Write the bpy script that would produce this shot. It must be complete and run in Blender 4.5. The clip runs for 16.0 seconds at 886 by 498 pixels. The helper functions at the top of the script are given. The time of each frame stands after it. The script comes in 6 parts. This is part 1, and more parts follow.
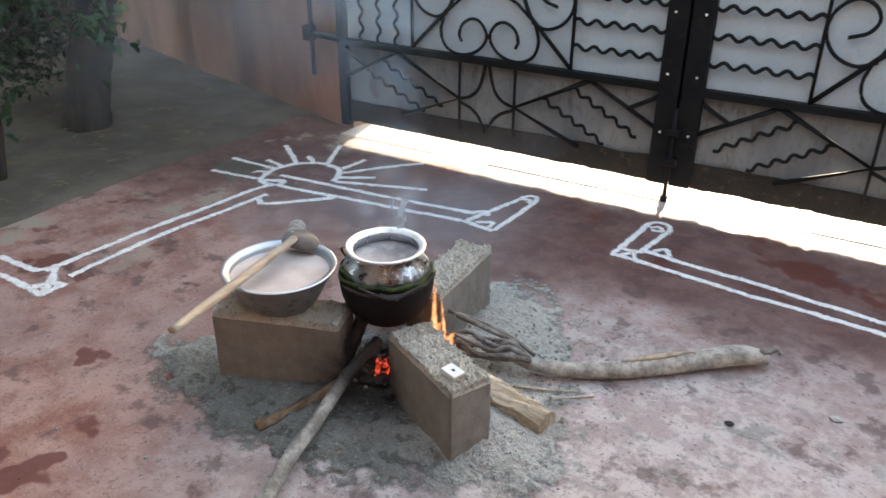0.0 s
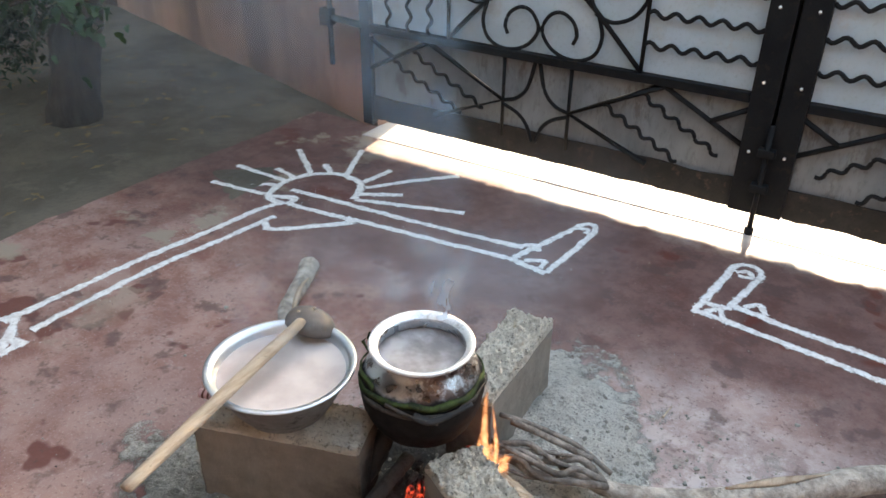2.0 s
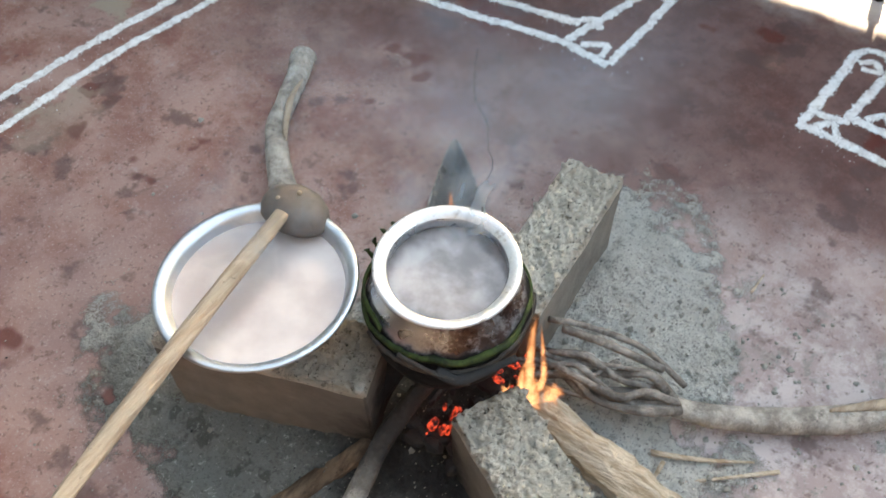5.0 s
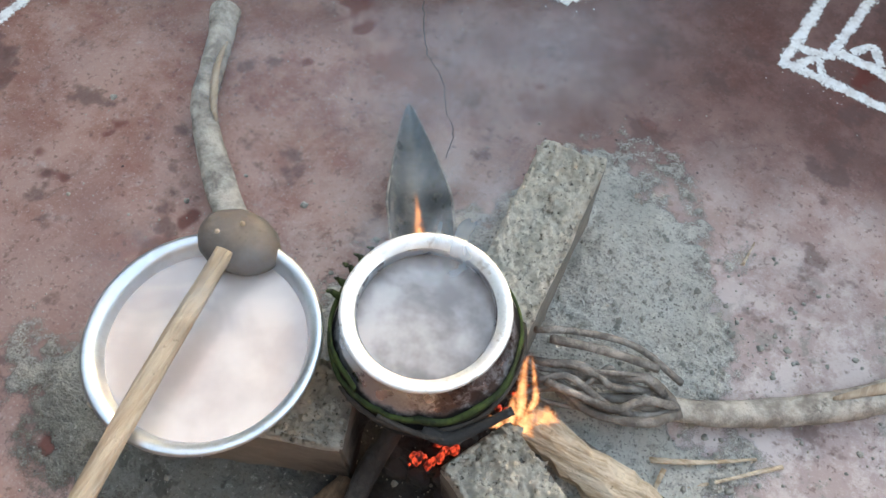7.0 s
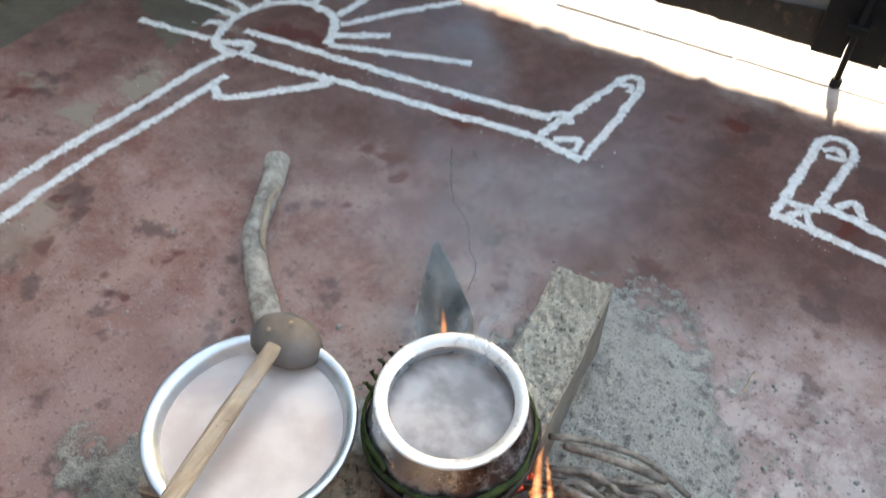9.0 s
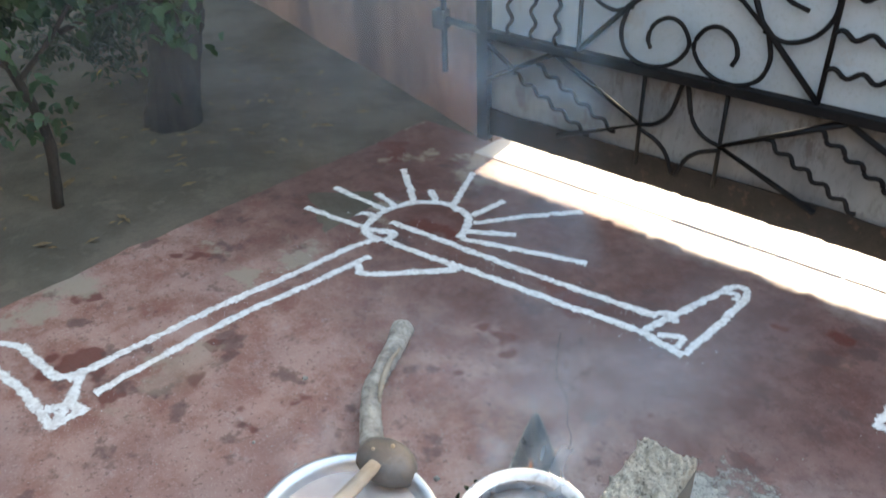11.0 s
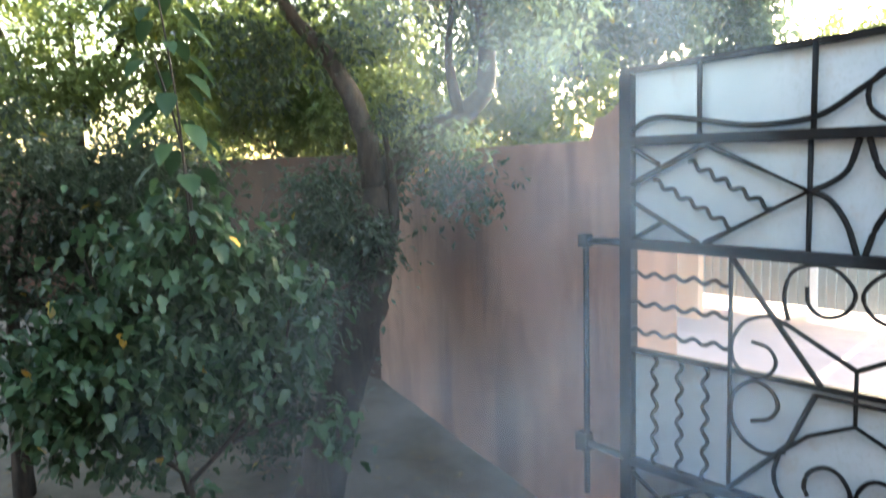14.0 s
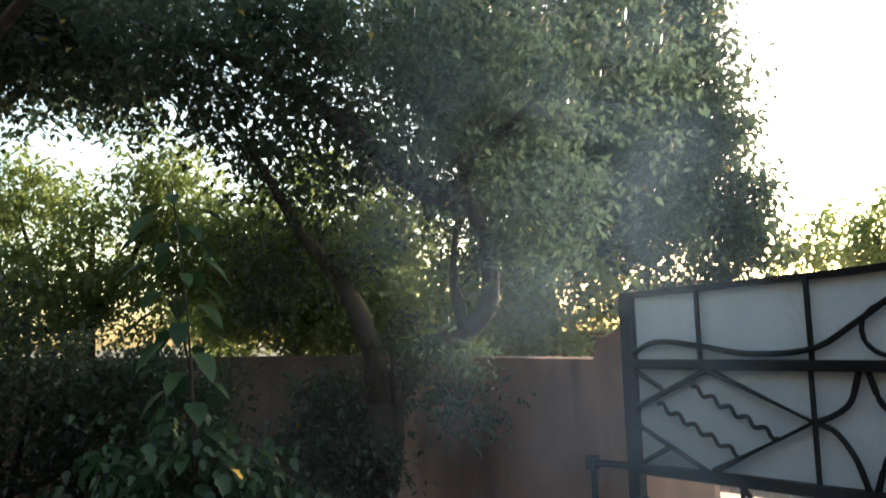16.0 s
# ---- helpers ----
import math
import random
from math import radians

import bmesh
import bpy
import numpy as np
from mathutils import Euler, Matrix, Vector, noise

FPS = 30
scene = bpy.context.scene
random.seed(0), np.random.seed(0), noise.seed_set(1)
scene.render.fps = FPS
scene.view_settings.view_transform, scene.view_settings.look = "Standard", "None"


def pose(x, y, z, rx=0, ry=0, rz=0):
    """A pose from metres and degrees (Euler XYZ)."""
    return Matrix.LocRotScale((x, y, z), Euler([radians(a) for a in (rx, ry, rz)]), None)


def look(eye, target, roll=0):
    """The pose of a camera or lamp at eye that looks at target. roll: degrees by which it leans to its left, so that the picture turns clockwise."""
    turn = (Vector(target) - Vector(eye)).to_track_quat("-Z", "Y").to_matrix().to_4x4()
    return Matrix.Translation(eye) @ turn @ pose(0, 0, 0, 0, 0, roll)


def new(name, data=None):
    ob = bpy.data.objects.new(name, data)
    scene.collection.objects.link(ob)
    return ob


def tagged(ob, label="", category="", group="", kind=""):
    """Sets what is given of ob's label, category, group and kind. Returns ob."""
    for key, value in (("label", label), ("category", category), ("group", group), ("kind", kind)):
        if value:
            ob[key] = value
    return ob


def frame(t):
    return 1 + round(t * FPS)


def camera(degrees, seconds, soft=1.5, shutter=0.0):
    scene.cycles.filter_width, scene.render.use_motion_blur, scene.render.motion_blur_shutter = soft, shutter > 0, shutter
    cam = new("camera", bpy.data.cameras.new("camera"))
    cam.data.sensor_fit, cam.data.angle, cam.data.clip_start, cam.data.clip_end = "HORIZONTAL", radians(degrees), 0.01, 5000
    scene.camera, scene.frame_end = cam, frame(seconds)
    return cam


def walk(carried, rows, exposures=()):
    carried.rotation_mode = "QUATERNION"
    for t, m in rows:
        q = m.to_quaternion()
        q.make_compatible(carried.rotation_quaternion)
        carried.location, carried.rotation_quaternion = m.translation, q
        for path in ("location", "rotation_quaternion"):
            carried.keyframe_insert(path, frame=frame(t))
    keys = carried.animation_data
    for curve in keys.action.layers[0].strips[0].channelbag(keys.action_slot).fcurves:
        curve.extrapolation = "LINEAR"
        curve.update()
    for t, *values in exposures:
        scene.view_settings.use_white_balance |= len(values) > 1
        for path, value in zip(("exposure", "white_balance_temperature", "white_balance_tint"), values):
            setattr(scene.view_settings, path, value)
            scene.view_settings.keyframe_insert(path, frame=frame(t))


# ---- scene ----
cam = camera(58.7, 16.0, shutter=0.5)
PATH = [
    (0, (0.02, -0.027, 1.446), (-0.876, 1.507, 0.526), 0.2),
    (0.5, (-0.034, 0.062, 1.435), (-0.987, 1.557, 0.511), 0.2),
    (1, (-0.214, 0.217, 1.434), (-1.166, 1.709, 0.504), 0.9),
    (1.5, (-0.338, 0.342, 1.436), (-1.254, 1.835, 0.469), 1.0),
    (2, (-0.377, 0.488, 1.444), (-1.287, 1.954, 0.433), 0.5),
    (2.5, (-0.411, 0.588, 1.455), (-1.342, 1.997, 0.385), 0.7),
    (3, (-0.545, 0.708, 1.459), (-1.453, 2.106, 0.354), 1.2),
    (3.5, (-0.646, 0.805, 1.428), (-1.411, 2.194, 0.21), 2.4),
    (4, (-0.676, 0.929, 1.42), (-1.402, 2.241, 0.095), 1.8),
    (4.5, (-0.673, 1.0, 1.399), (-1.376, 2.121, -0.1), 0.6),
    (4.7, (-0.69, 1.01, 1.405), (-1.399, 2.058, -0.145), -0.3),
    (6.8, (-0.908, 1.234, 1.372), (-1.345, 2.083, -0.385), 0.8),
    (7, (-0.91, 1.241, 1.375), (-1.342, 2.082, -0.387), 0.9),
    (7.5, (-0.905, 1.239, 1.395), (-1.343, 2.072, -0.37), 0.6),
    (8, (-0.896, 1.19, 1.416), (-1.392, 2.101, -0.294), 1.1),
    (8.5, (-0.887, 1.129, 1.431), (-1.452, 2.155, -0.19), 0.9),
    (9, (-0.838, 1.082, 1.448), (-1.485, 2.219, -0.065), 0.3),
    (9.2, (-0.794, 1.063, 1.459), (-1.524, 2.222, 0.001), -0.4),
    (11.3, (-0.662, 0.908, 1.51), (-1.802, 2.187, 0.479), -1.1),
    (11.5, (-0.665, 0.907, 1.53), (-1.825, 2.203, 0.543), -0.3),
    (12, (-0.686, 0.87, 1.59), (-1.96, 2.169, 0.758), 0.6),
    (12.5, (-0.684, 0.865, 1.628), (-2.075, 2.149, 0.984), -0.5),
    (13, (-0.703, 0.86, 1.662), (-2.158, 2.146, 1.183), -1.1),
    (13.5, (-0.709, 0.857, 1.694), (-2.201, 2.128, 1.295), -1.5),
    (14, (-0.703, 0.859, 1.739), (-2.229, 2.131, 1.502), -1.7),
    (14.5, (-0.69, 0.859, 1.801), (-2.23, 2.132, 1.73), -1.7),
    (15, (-0.678, 0.827, 1.857), (-2.215, 2.107, 1.909), -1.8),
    (15.5, (-0.661, 0.859, 1.886), (-2.204, 2.125, 2.003), -2.0),
    (16, (-0.657, 0.84, 1.909), (-2.187, 2.11, 2.124), -1.9),
]

EXPOSURES = [(0.0, 3.6, 8200, 11), (3.0, 3.7, 8500, 10), (4.0, 3.65, 8700, 9), (7.0, 3.7, 8500, 9), (9.0, 3.6, 8400, 9), (11.5, 3.85, 7800, 8), (12.8, 4.15, 7400, 7), (13.5, 4.2, 7300, 8), (14.2, 3.85, 7400, 7), (14.7, 3.3, 7400, 7), (15.2, 2.85, 7500, 7), (16.0, 2.1, 7500, 6)]
walk(cam, [(t, look(eye, target, roll)) for t, eye, target, roll in PATH], EXPOSURES)

# ---- daylight: low hazy morning sun beyond the gate, bright sky ----
SUN_EL, SUN_AZ = 12.5, 98.0          # azimuth counted from +x towards +y
world = bpy.data.worlds.new("sky")
scene.world = world
world.use_nodes = True
wn = world.node_tree
sky = wn.nodes.new("ShaderNodeTexSky")
sky.sky_type = 'NISHITA'
sky.sun_disc = False
sky.sun_elevation = radians(SUN_EL)
sky.sun_rotation = radians(90 - SUN_AZ)
sky.air_density, sky.dust_density = 1.0, 2.2
wn.nodes["Background"].inputs[1].default_value = 0.15
wn.links.new(sky.outputs[0], wn.nodes["Background"].inputs[0])
sun_dir = Vector((math.cos(radians(SUN_AZ)) * math.cos(radians(SUN_EL)), math.sin(radians(SUN_AZ)) * math.cos(radians(SUN_EL)), math.sin(radians(SUN_EL))))
sun = new("sun", bpy.data.lights.new("sun", 'SUN'))
sun.data.energy, sun.data.angle, sun.data.color = 3.3, radians(2.0), (1.0, 0.94, 0.86)
sun.matrix_world = look(sun_dir * 30, (0, 0, 0))


# ---- materials ----
class Nodes:
    """A principled material with short-hand for its noise layers."""
    def __init__(self, name, rough=0.7, metal=0.0, spec=0.5):
        self.m = bpy.data.materials.new(name)
        self.m.use_nodes = True
        self.t = self.m.node_tree
        self.p = self.t.nodes["Principled BSDF"]
        self.p.inputs["Roughness"].default_value = rough
        self.p.inputs["Metallic"].default_value = metal
        self.p.inputs["Specular IOR Level"].default_value = spec
        self.tc = self.t.nodes.new("ShaderNodeTexCoord")

    def link(self, a, b):
        self.t.links.new(a, b)

    def noise(self, scale, detail=4, rough=0.6, stretch=(1, 1, 1), seed=0.0):
        mp = self.t.nodes.new("ShaderNodeMapping")
        mp.inputs["Scale"].default_value = stretch
        mp.inputs["Location"].default_value = (seed, seed * 1.7, seed * 0.6)
        self.link(self.tc.outputs["Object"], mp.inputs["Vector"])
        n = self.t.nodes.new("ShaderNodeTexNoise")
        n.inputs["Scale"].default_value, n.inputs["Detail"].default_value, n.inputs["Roughness"].default_value = scale, detail, rough
        self.link(mp.outputs[0], n.inputs["Vector"])
        return n.outputs["Fac"]

    def ramp(self, fac, lo, hi, a=0.0, b=1.0):
        r = self.t.nodes.new("ShaderNodeMapRange")
        r.interpolation_type = 'SMOOTHSTEP'
        r.inputs[1].default_value, r.inputs[2].default_value, r.inputs[3].default_value, r.inputs[4].default_value = lo, hi, a, b
        self.link(fac, r.inputs[0])
        return r.outputs[0]

    def mix(self, fac, a, b):
        x = self.t.nodes.new("ShaderNodeMix")
        x.data_type = 'RGBA'
        if hasattr(fac, "links"):
            self.link(fac, x.inputs[0])
        else:
            x.inputs[0].default_value = fac
        for v, k in ((a, 6), (b, 7)):
            if hasattr(v, "links"):
                self.link(v, x.inputs[k])
            else:
                x.inputs[k].default_value = (*v, 1)
        return x.outputs[2]

    def math(self, op, a, b):
        x = self.t.nodes.new("ShaderNodeMath")
        x.operation = op
        for v, k in ((a, 0), (b, 1)):
            if hasattr(v, "links"):
                self.link(v, x.inputs[k])
            else:
                x.inputs[k].default_value = v
        return x.outputs[0]

    def base(self, v):
        self.link(v, self.p.inputs["Base Color"])

    def rough(self, v):
        self.link(v, self.p.inputs["Roughness"])

    def bump(self, v, strength=0.4, distance=0.01):
        b = self.t.nodes.new("ShaderNodeBump")
        b.inputs["Strength"].default_value, b.inputs["Distance"].default_value = strength, distance
        self.link(v, b.inputs["Height"])
        self.link(b.outputs[0], self.p.inputs["Normal"])


def plain(name, c1, c2, scale=6, rough=0.7, metal=0.0, fine=60, bump=0.3, dist=0.004, stretch=(1, 1, 1), c3=None, spec=0.5):
    """Two-tone surface with coarse patches, fine grain and a little relief."""
    n = Nodes(name, rough, metal, spec)
    coarse, grain = n.noise(scale, 5, 0.65, stretch), n.noise(fine, 4, 0.6, stretch, 3.1)
    c = n.mix(n.ramp(coarse, 0.35, 0.65), c1, c2)
    if c3:
        c = n.mix(n.ramp(n.noise(scale * 2.3, 6, 0.7, stretch, 7.7), 0.55, 0.68), c, c3)
    dark = tuple(v * 0.72 for v in c1)
    c = n.mix(n.ramp(grain, 0.5, 0.75, 0.0, 0.6), c, dark)
    n.base(c)
    n.rough(n.ramp(coarse, 0.3, 0.7, max(0.05, rough - 0.1), min(1.0, rough + 0.1)))
    n.bump(grain, bump, dist)
    return n.m


def floor_material():
    n = Nodes("red_oxide_cement", 0.5, 0.0, 0.25)
    big, mid, fine, spots = n.noise(1.3, 5, 0.6), n.noise(6, 7, 0.7, (1, 1, 1), 4.2), n.noise(70, 5, 0.65, (1, 1, 1), 1.3), n.noise(4.2, 3, 0.5, (1, 1, 1), 9.4)
    c = n.mix(n.ramp(mid, 0.36, 0.62), (0.25, 0.105, 0.08), (0.41, 0.25, 0.21))
    c = n.mix(n.ramp(big, 0.45, 0.68, 0.0, 0.7), c, (0.31, 0.215, 0.20))
    c = n.mix(n.ramp(n.noise(16, 6, 0.75, (1, 1, 1), 2.2), 0.56, 0.72, 0.0, 0.55), c, (0.42, 0.34, 0.32))
    sep = n.t.nodes.new("ShaderNodeSeparateXYZ")
    n.link(n.tc.outputs["Object"], sep.inputs[0])
    # Paler round the hearth: ash dust plus sky sheen and steam painted in.
    dx, dy = n.math('SUBTRACT', sep.outputs[0], -0.40), n.math('SUBTRACT', sep.outputs[1], 1.50)
    far = n.math('SQRT', n.math('ADD', n.math('MULTIPLY', dx, dx), n.math('MULTIPLY', n.math('MULTIPLY', dy, dy), 1.3)), 0.0)
    far = n.math('ADD', far, n.math('MULTIPLY', n.math('SUBTRACT', n.noise(3.5, 6, 0.7, (1, 1, 1), 8.0), 0.5), 1.1))
    c = n.mix(n.ramp(far, 0.5, 1.5, 0.88, 0.0), c, n.mix(n.ramp(n.noise(9, 8, 0.78, (1, 1, 1), 12.0), 0.43, 0.57), (0.54, 0.475, 0.455), (0.38, 0.30, 0.285)))
    ash = n.math('MULTIPLY', n.ramp(n.noise(7.5, 8, 0.78, (1, 1, 1), 14.0), 0.53, 0.60), n.ramp(far, 0.45, 1.15, 0.8, 0.0))
    c = n.mix(ash, c, (0.22, 0.215, 0.19))
    c = n.mix(n.ramp(n.noise(150, 6, 0.8, (1, 1, 1), 15.0), 0.56, 0.64, 0.0, 0.55), c, (0.56, 0.51, 0.49))
    # Darker, redder and a little smoother towards the gate.
    gate_dark = n.math('ADD', sep.outputs[1], n.math('MULTIPLY', n.math('SUBTRACT', n.noise(2.2, 6, 0.65, (1, 1, 1), 11.0), 0.5), 1.3))
    gate_dark = n.ramp(gate_dark, 2.0, 2.6)
    c = n.mix(n.math('MULTIPLY', gate_dark, 0.78), c, n.mix(n.ramp(n.noise(9, 7, 0.75, (1, 1, 1), 16.0), 0.4, 0.62), (0.085, 0.036, 0.031), (0.15, 0.075, 0.065)))
    wet = n.math('MULTIPLY', n.ramp(spots, 0.615, 0.645), n.ramp(far, 0.85, 1.35))
    c = n.mix(n.math('MULTIPLY', wet, 0.8), c, (0.125, 0.030, 0.022))
    c = n.mix(n.ramp(n.noise(8, 5, 0.6, (1, 1, 1), 5.5), 0.57, 0.66, 0.0, 0.65), c, (0.10, 0.06, 0.055))
    c = n.mix(n.ramp(fine, 0.56, 0.68, 0.0, 0.6), c, (0.11, 0.065, 0.055))
    khaki = n.math('MULTIPLY', n.ramp(n.noise(2.1, 6, 0.65, (1, 1, 1), 17.0), 0.53, 0.58), n.ramp(sep.outputs[0], -2.55, -2.2, 1.0, 0.0))
    c = n.mix(n.math('MULTIPLY', khaki, 0.75), c, (0.34, 0.285, 0.22))
    # Pale dust at the gateway, also whitening the sunlit strip in the colour.
    edge = n.math('ADD', sep.outputs[1], n.math('MULTIPLY', n.math('SUBTRACT', n.noise(3.0, 7, 0.7, (1, 1, 1), 21.0), 0.5), 0.35))
    dust = n.math('MULTIPLY', n.ramp(edge, 3.08, 3.26), n.ramp(sep.outputs[0], -2.62, -2.3))
    c = n.mix(n.math('MULTIPLY', dust, 0.9), c, (0.46, 0.41, 0.39))
    n.base(c)
    r = n.ramp(mid, 0.3, 0.7, 0.62, 0.82)
    n.rough(n.math('SUBTRACT', r, n.math('ADD', n.math('MULTIPLY', wet, 0.15), n.math('MULTIPLY', gate_dark, 0.06))))
    n.bump(n.math('ADD', n.math('MULTIPLY', mid, 0.5), fine), 0.35, 0.003)
    return n.m


def wall_material(name, c1, c2, stain):
    n = Nodes(name, 0.85)
    big, streak, fine = n.noise(1.6, 5, 0.6), n.noise(2.6, 5, 0.6, (1, 1, 0.16), 2.0), n.noise(90, 4, 0.6, (1, 1, 1), 6.0)
    c = n.mix(n.ramp(big, 0.35, 0.65), c1, c2)
    c = n.mix(n.ramp(streak, 0.46, 0.66, 0.0, 0.62), c, stain)
    c = n.mix(n.ramp(n.noise(2.6, 7, 0.72, (1, 1, 0.6), 9.0), 0.46, 0.62, 0.0, 0.55), c, tuple(v * 0.5 + w * 0.3 for v, w in zip(c1, stain)))
    c = n.mix(n.ramp(n.noise(11, 6, 0.7, (1, 1, 0.5), 3.0), 0.58, 0.7, 0.0, 0.5), c, tuple(v * 0.6 for v in c1))
    n.base(c)
    n.bump(n.math('ADD', fine, n.math('MULTIPLY', big, 2.0)), 0.4, 0.004)
    return n.m


def leaf_material(name, c1, c2, c3, through_amount=0.4, rough=0.3):
    n = Nodes(name, rough)
    g = n.t.nodes.new("ShaderNodeNewGeometry")
    c = n.mix(n.ramp(g.outputs["Random Per Island"], 0.0, 0.9), c1, c2)
    c = n.mix(n.ramp(g.outputs["Random Per Island"], 0.996, 0.998), c, c3)
    n.base(c)
    tr = n.t.nodes.new("ShaderNodeBsdfTranslucent")
    n.link(n.mix(0.5, c, tuple(min(1, v * k) for v, k in zip(c2, (2.1, 2.2, 2.6)))), tr.inputs["Color"])
    ms = n.t.nodes.new("ShaderNodeMixShader")
    ms.inputs[0].default_value = through_amount
    out = n.t.nodes["Material Output"]
    n.link(n.p.outputs[0], ms.inputs[1])
    n.link(tr.outputs[0], ms.inputs[2])
    n.link(ms.outputs[0], out.inputs["Surface"])
    return n.m


def glow(name, c1, c2, strength, scale=30):
    n = Nodes(name, 0.9)
    f = n.ramp(n.noise(scale, 4, 0.7), 0.42, 0.6)
    c = n.mix(f, c1, c2)
    n.base((n.mix(f, (0.02, 0.02, 0.02), (0.05, 0.02, 0.01))))
    n.link(c, n.p.inputs["Emission Color"])
    n.link(n.math('MULTIPLY', f, strength), n.p.inputs["Emission Strength"])
    return n.m


def pot_material():
    n = Nodes("sooty_aluminium", 0.3, 1.0)
    sep = n.t.nodes.new("ShaderNodeSeparateXYZ")
    n.link(n.tc.outputs["Object"], sep.inputs[0])
    h = n.math('ADD', sep.outputs[2], n.math('MULTIPLY', n.math('SUBTRACT', n.noise(14, 5, 0.7), 0.5), 0.05))
    soot = n.ramp(h, 0.132, 0.146, 1.0, 0.0)
    n.p.inputs['Specular IOR Level'].default_value = 0.2
    side = n.ramp(sep.outputs[0], 0.0, 0.075)
    brown = n.math('MULTIPLY', n.ramp(n.noise(20, 6, 0.75, (1, 1, 1), 5.0), 0.43, 0.55, 0.0, 0.9), n.math('ADD', 0.06, n.math('MULTIPLY', side, 0.9)))
    c = n.mix(brown, (0.42, 0.44, 0.47), (0.085, 0.05, 0.038))
    n.base(n.mix(soot, c, (0.010, 0.009, 0.009)))
    n.link(n.math('SUBTRACT', 1.0, n.math('MULTIPLY', soot, 0.95)), n.p.inputs["Metallic"])
    n.rough(n.math('ADD', n.math('MULTIPLY', soot, 0.4), n.ramp(n.noise(40, 4), 0.3, 0.7, 0.22, 0.4)))
    n.bump(n.noise(60, 4), 0.12, 0.002)
    return n.m


def liquid_material(name, c1, c2, scale):
    n = Nodes(name, 0.12)
    f = n.noise(scale, 4, 0.55)
    n.base(n.mix(n.ramp(f, 0.35, 0.65), c1, c2))
    n.bump(n.noise(scale * 2, 2), 0.06, 0.004)
    return n.m


def powder_material():
    n = Nodes("rice_flour", 0.95)
    n.base(n.mix(n.ramp(n.noise(45, 5, 0.7), 0.4, 0.65), (0.86, 0.85, 0.83), (0.66, 0.62, 0.59)))
    at = n.t.nodes.new("ShaderNodeAttribute")
    at.attribute_name = "veil"
    grains = n.math('ADD', at.outputs["Fac"], n.math('MULTIPLY', n.math('SUBTRACT', n.noise(130, 7, 0.85, (1, 1, 1), 2.0), 0.5), 4.2))
    n.link(n.ramp(grains, 0.30, 0.56), n.p.inputs["Alpha"])
    n.bump(n.noise(220, 3), 0.5, 0.002)
    return n.m


def bark_material(name, c1, c2, along=(1, 1, 0.15), scale=25, charred=0.0):
    n = Nodes(name, 0.85)
    g = n.noise(scale, 5, 0.7, along)
    c = n.mix(n.ramp(g, 0.35, 0.65), c1, c2)
    c = n.mix(n.ramp(n.noise(5, 4, 0.6, (1, 1, 1), 4.0), 0.5, 0.7, 0.0, 0.6), c, tuple(v * 0.55 for v in c1))
    c = n.mix(n.ramp(n.noise(34, 5, 0.75, (1, 1, 1), 6.0), 0.6, 0.7, 0.0, 0.7), c, tuple(v * 0.3 for v in c1))
    if charred:
        c = n.mix(n.math('MULTIPLY', soot_mask(n, charred), 0.95), c, (0.02, 0.016, 0.015))
    n.base(c)
    n.bump(n.math('ADD', g, n.noise(scale * 3.0, 4, 0.7, along, 2.0)), 0.9, 0.007)
    return n.m


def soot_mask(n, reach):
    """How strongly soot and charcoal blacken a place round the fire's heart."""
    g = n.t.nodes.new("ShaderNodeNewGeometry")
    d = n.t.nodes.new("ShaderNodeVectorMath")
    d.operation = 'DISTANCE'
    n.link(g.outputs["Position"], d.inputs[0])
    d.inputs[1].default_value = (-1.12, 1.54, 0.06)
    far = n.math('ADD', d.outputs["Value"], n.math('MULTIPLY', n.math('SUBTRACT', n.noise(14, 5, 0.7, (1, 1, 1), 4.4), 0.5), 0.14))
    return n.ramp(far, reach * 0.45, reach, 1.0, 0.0)


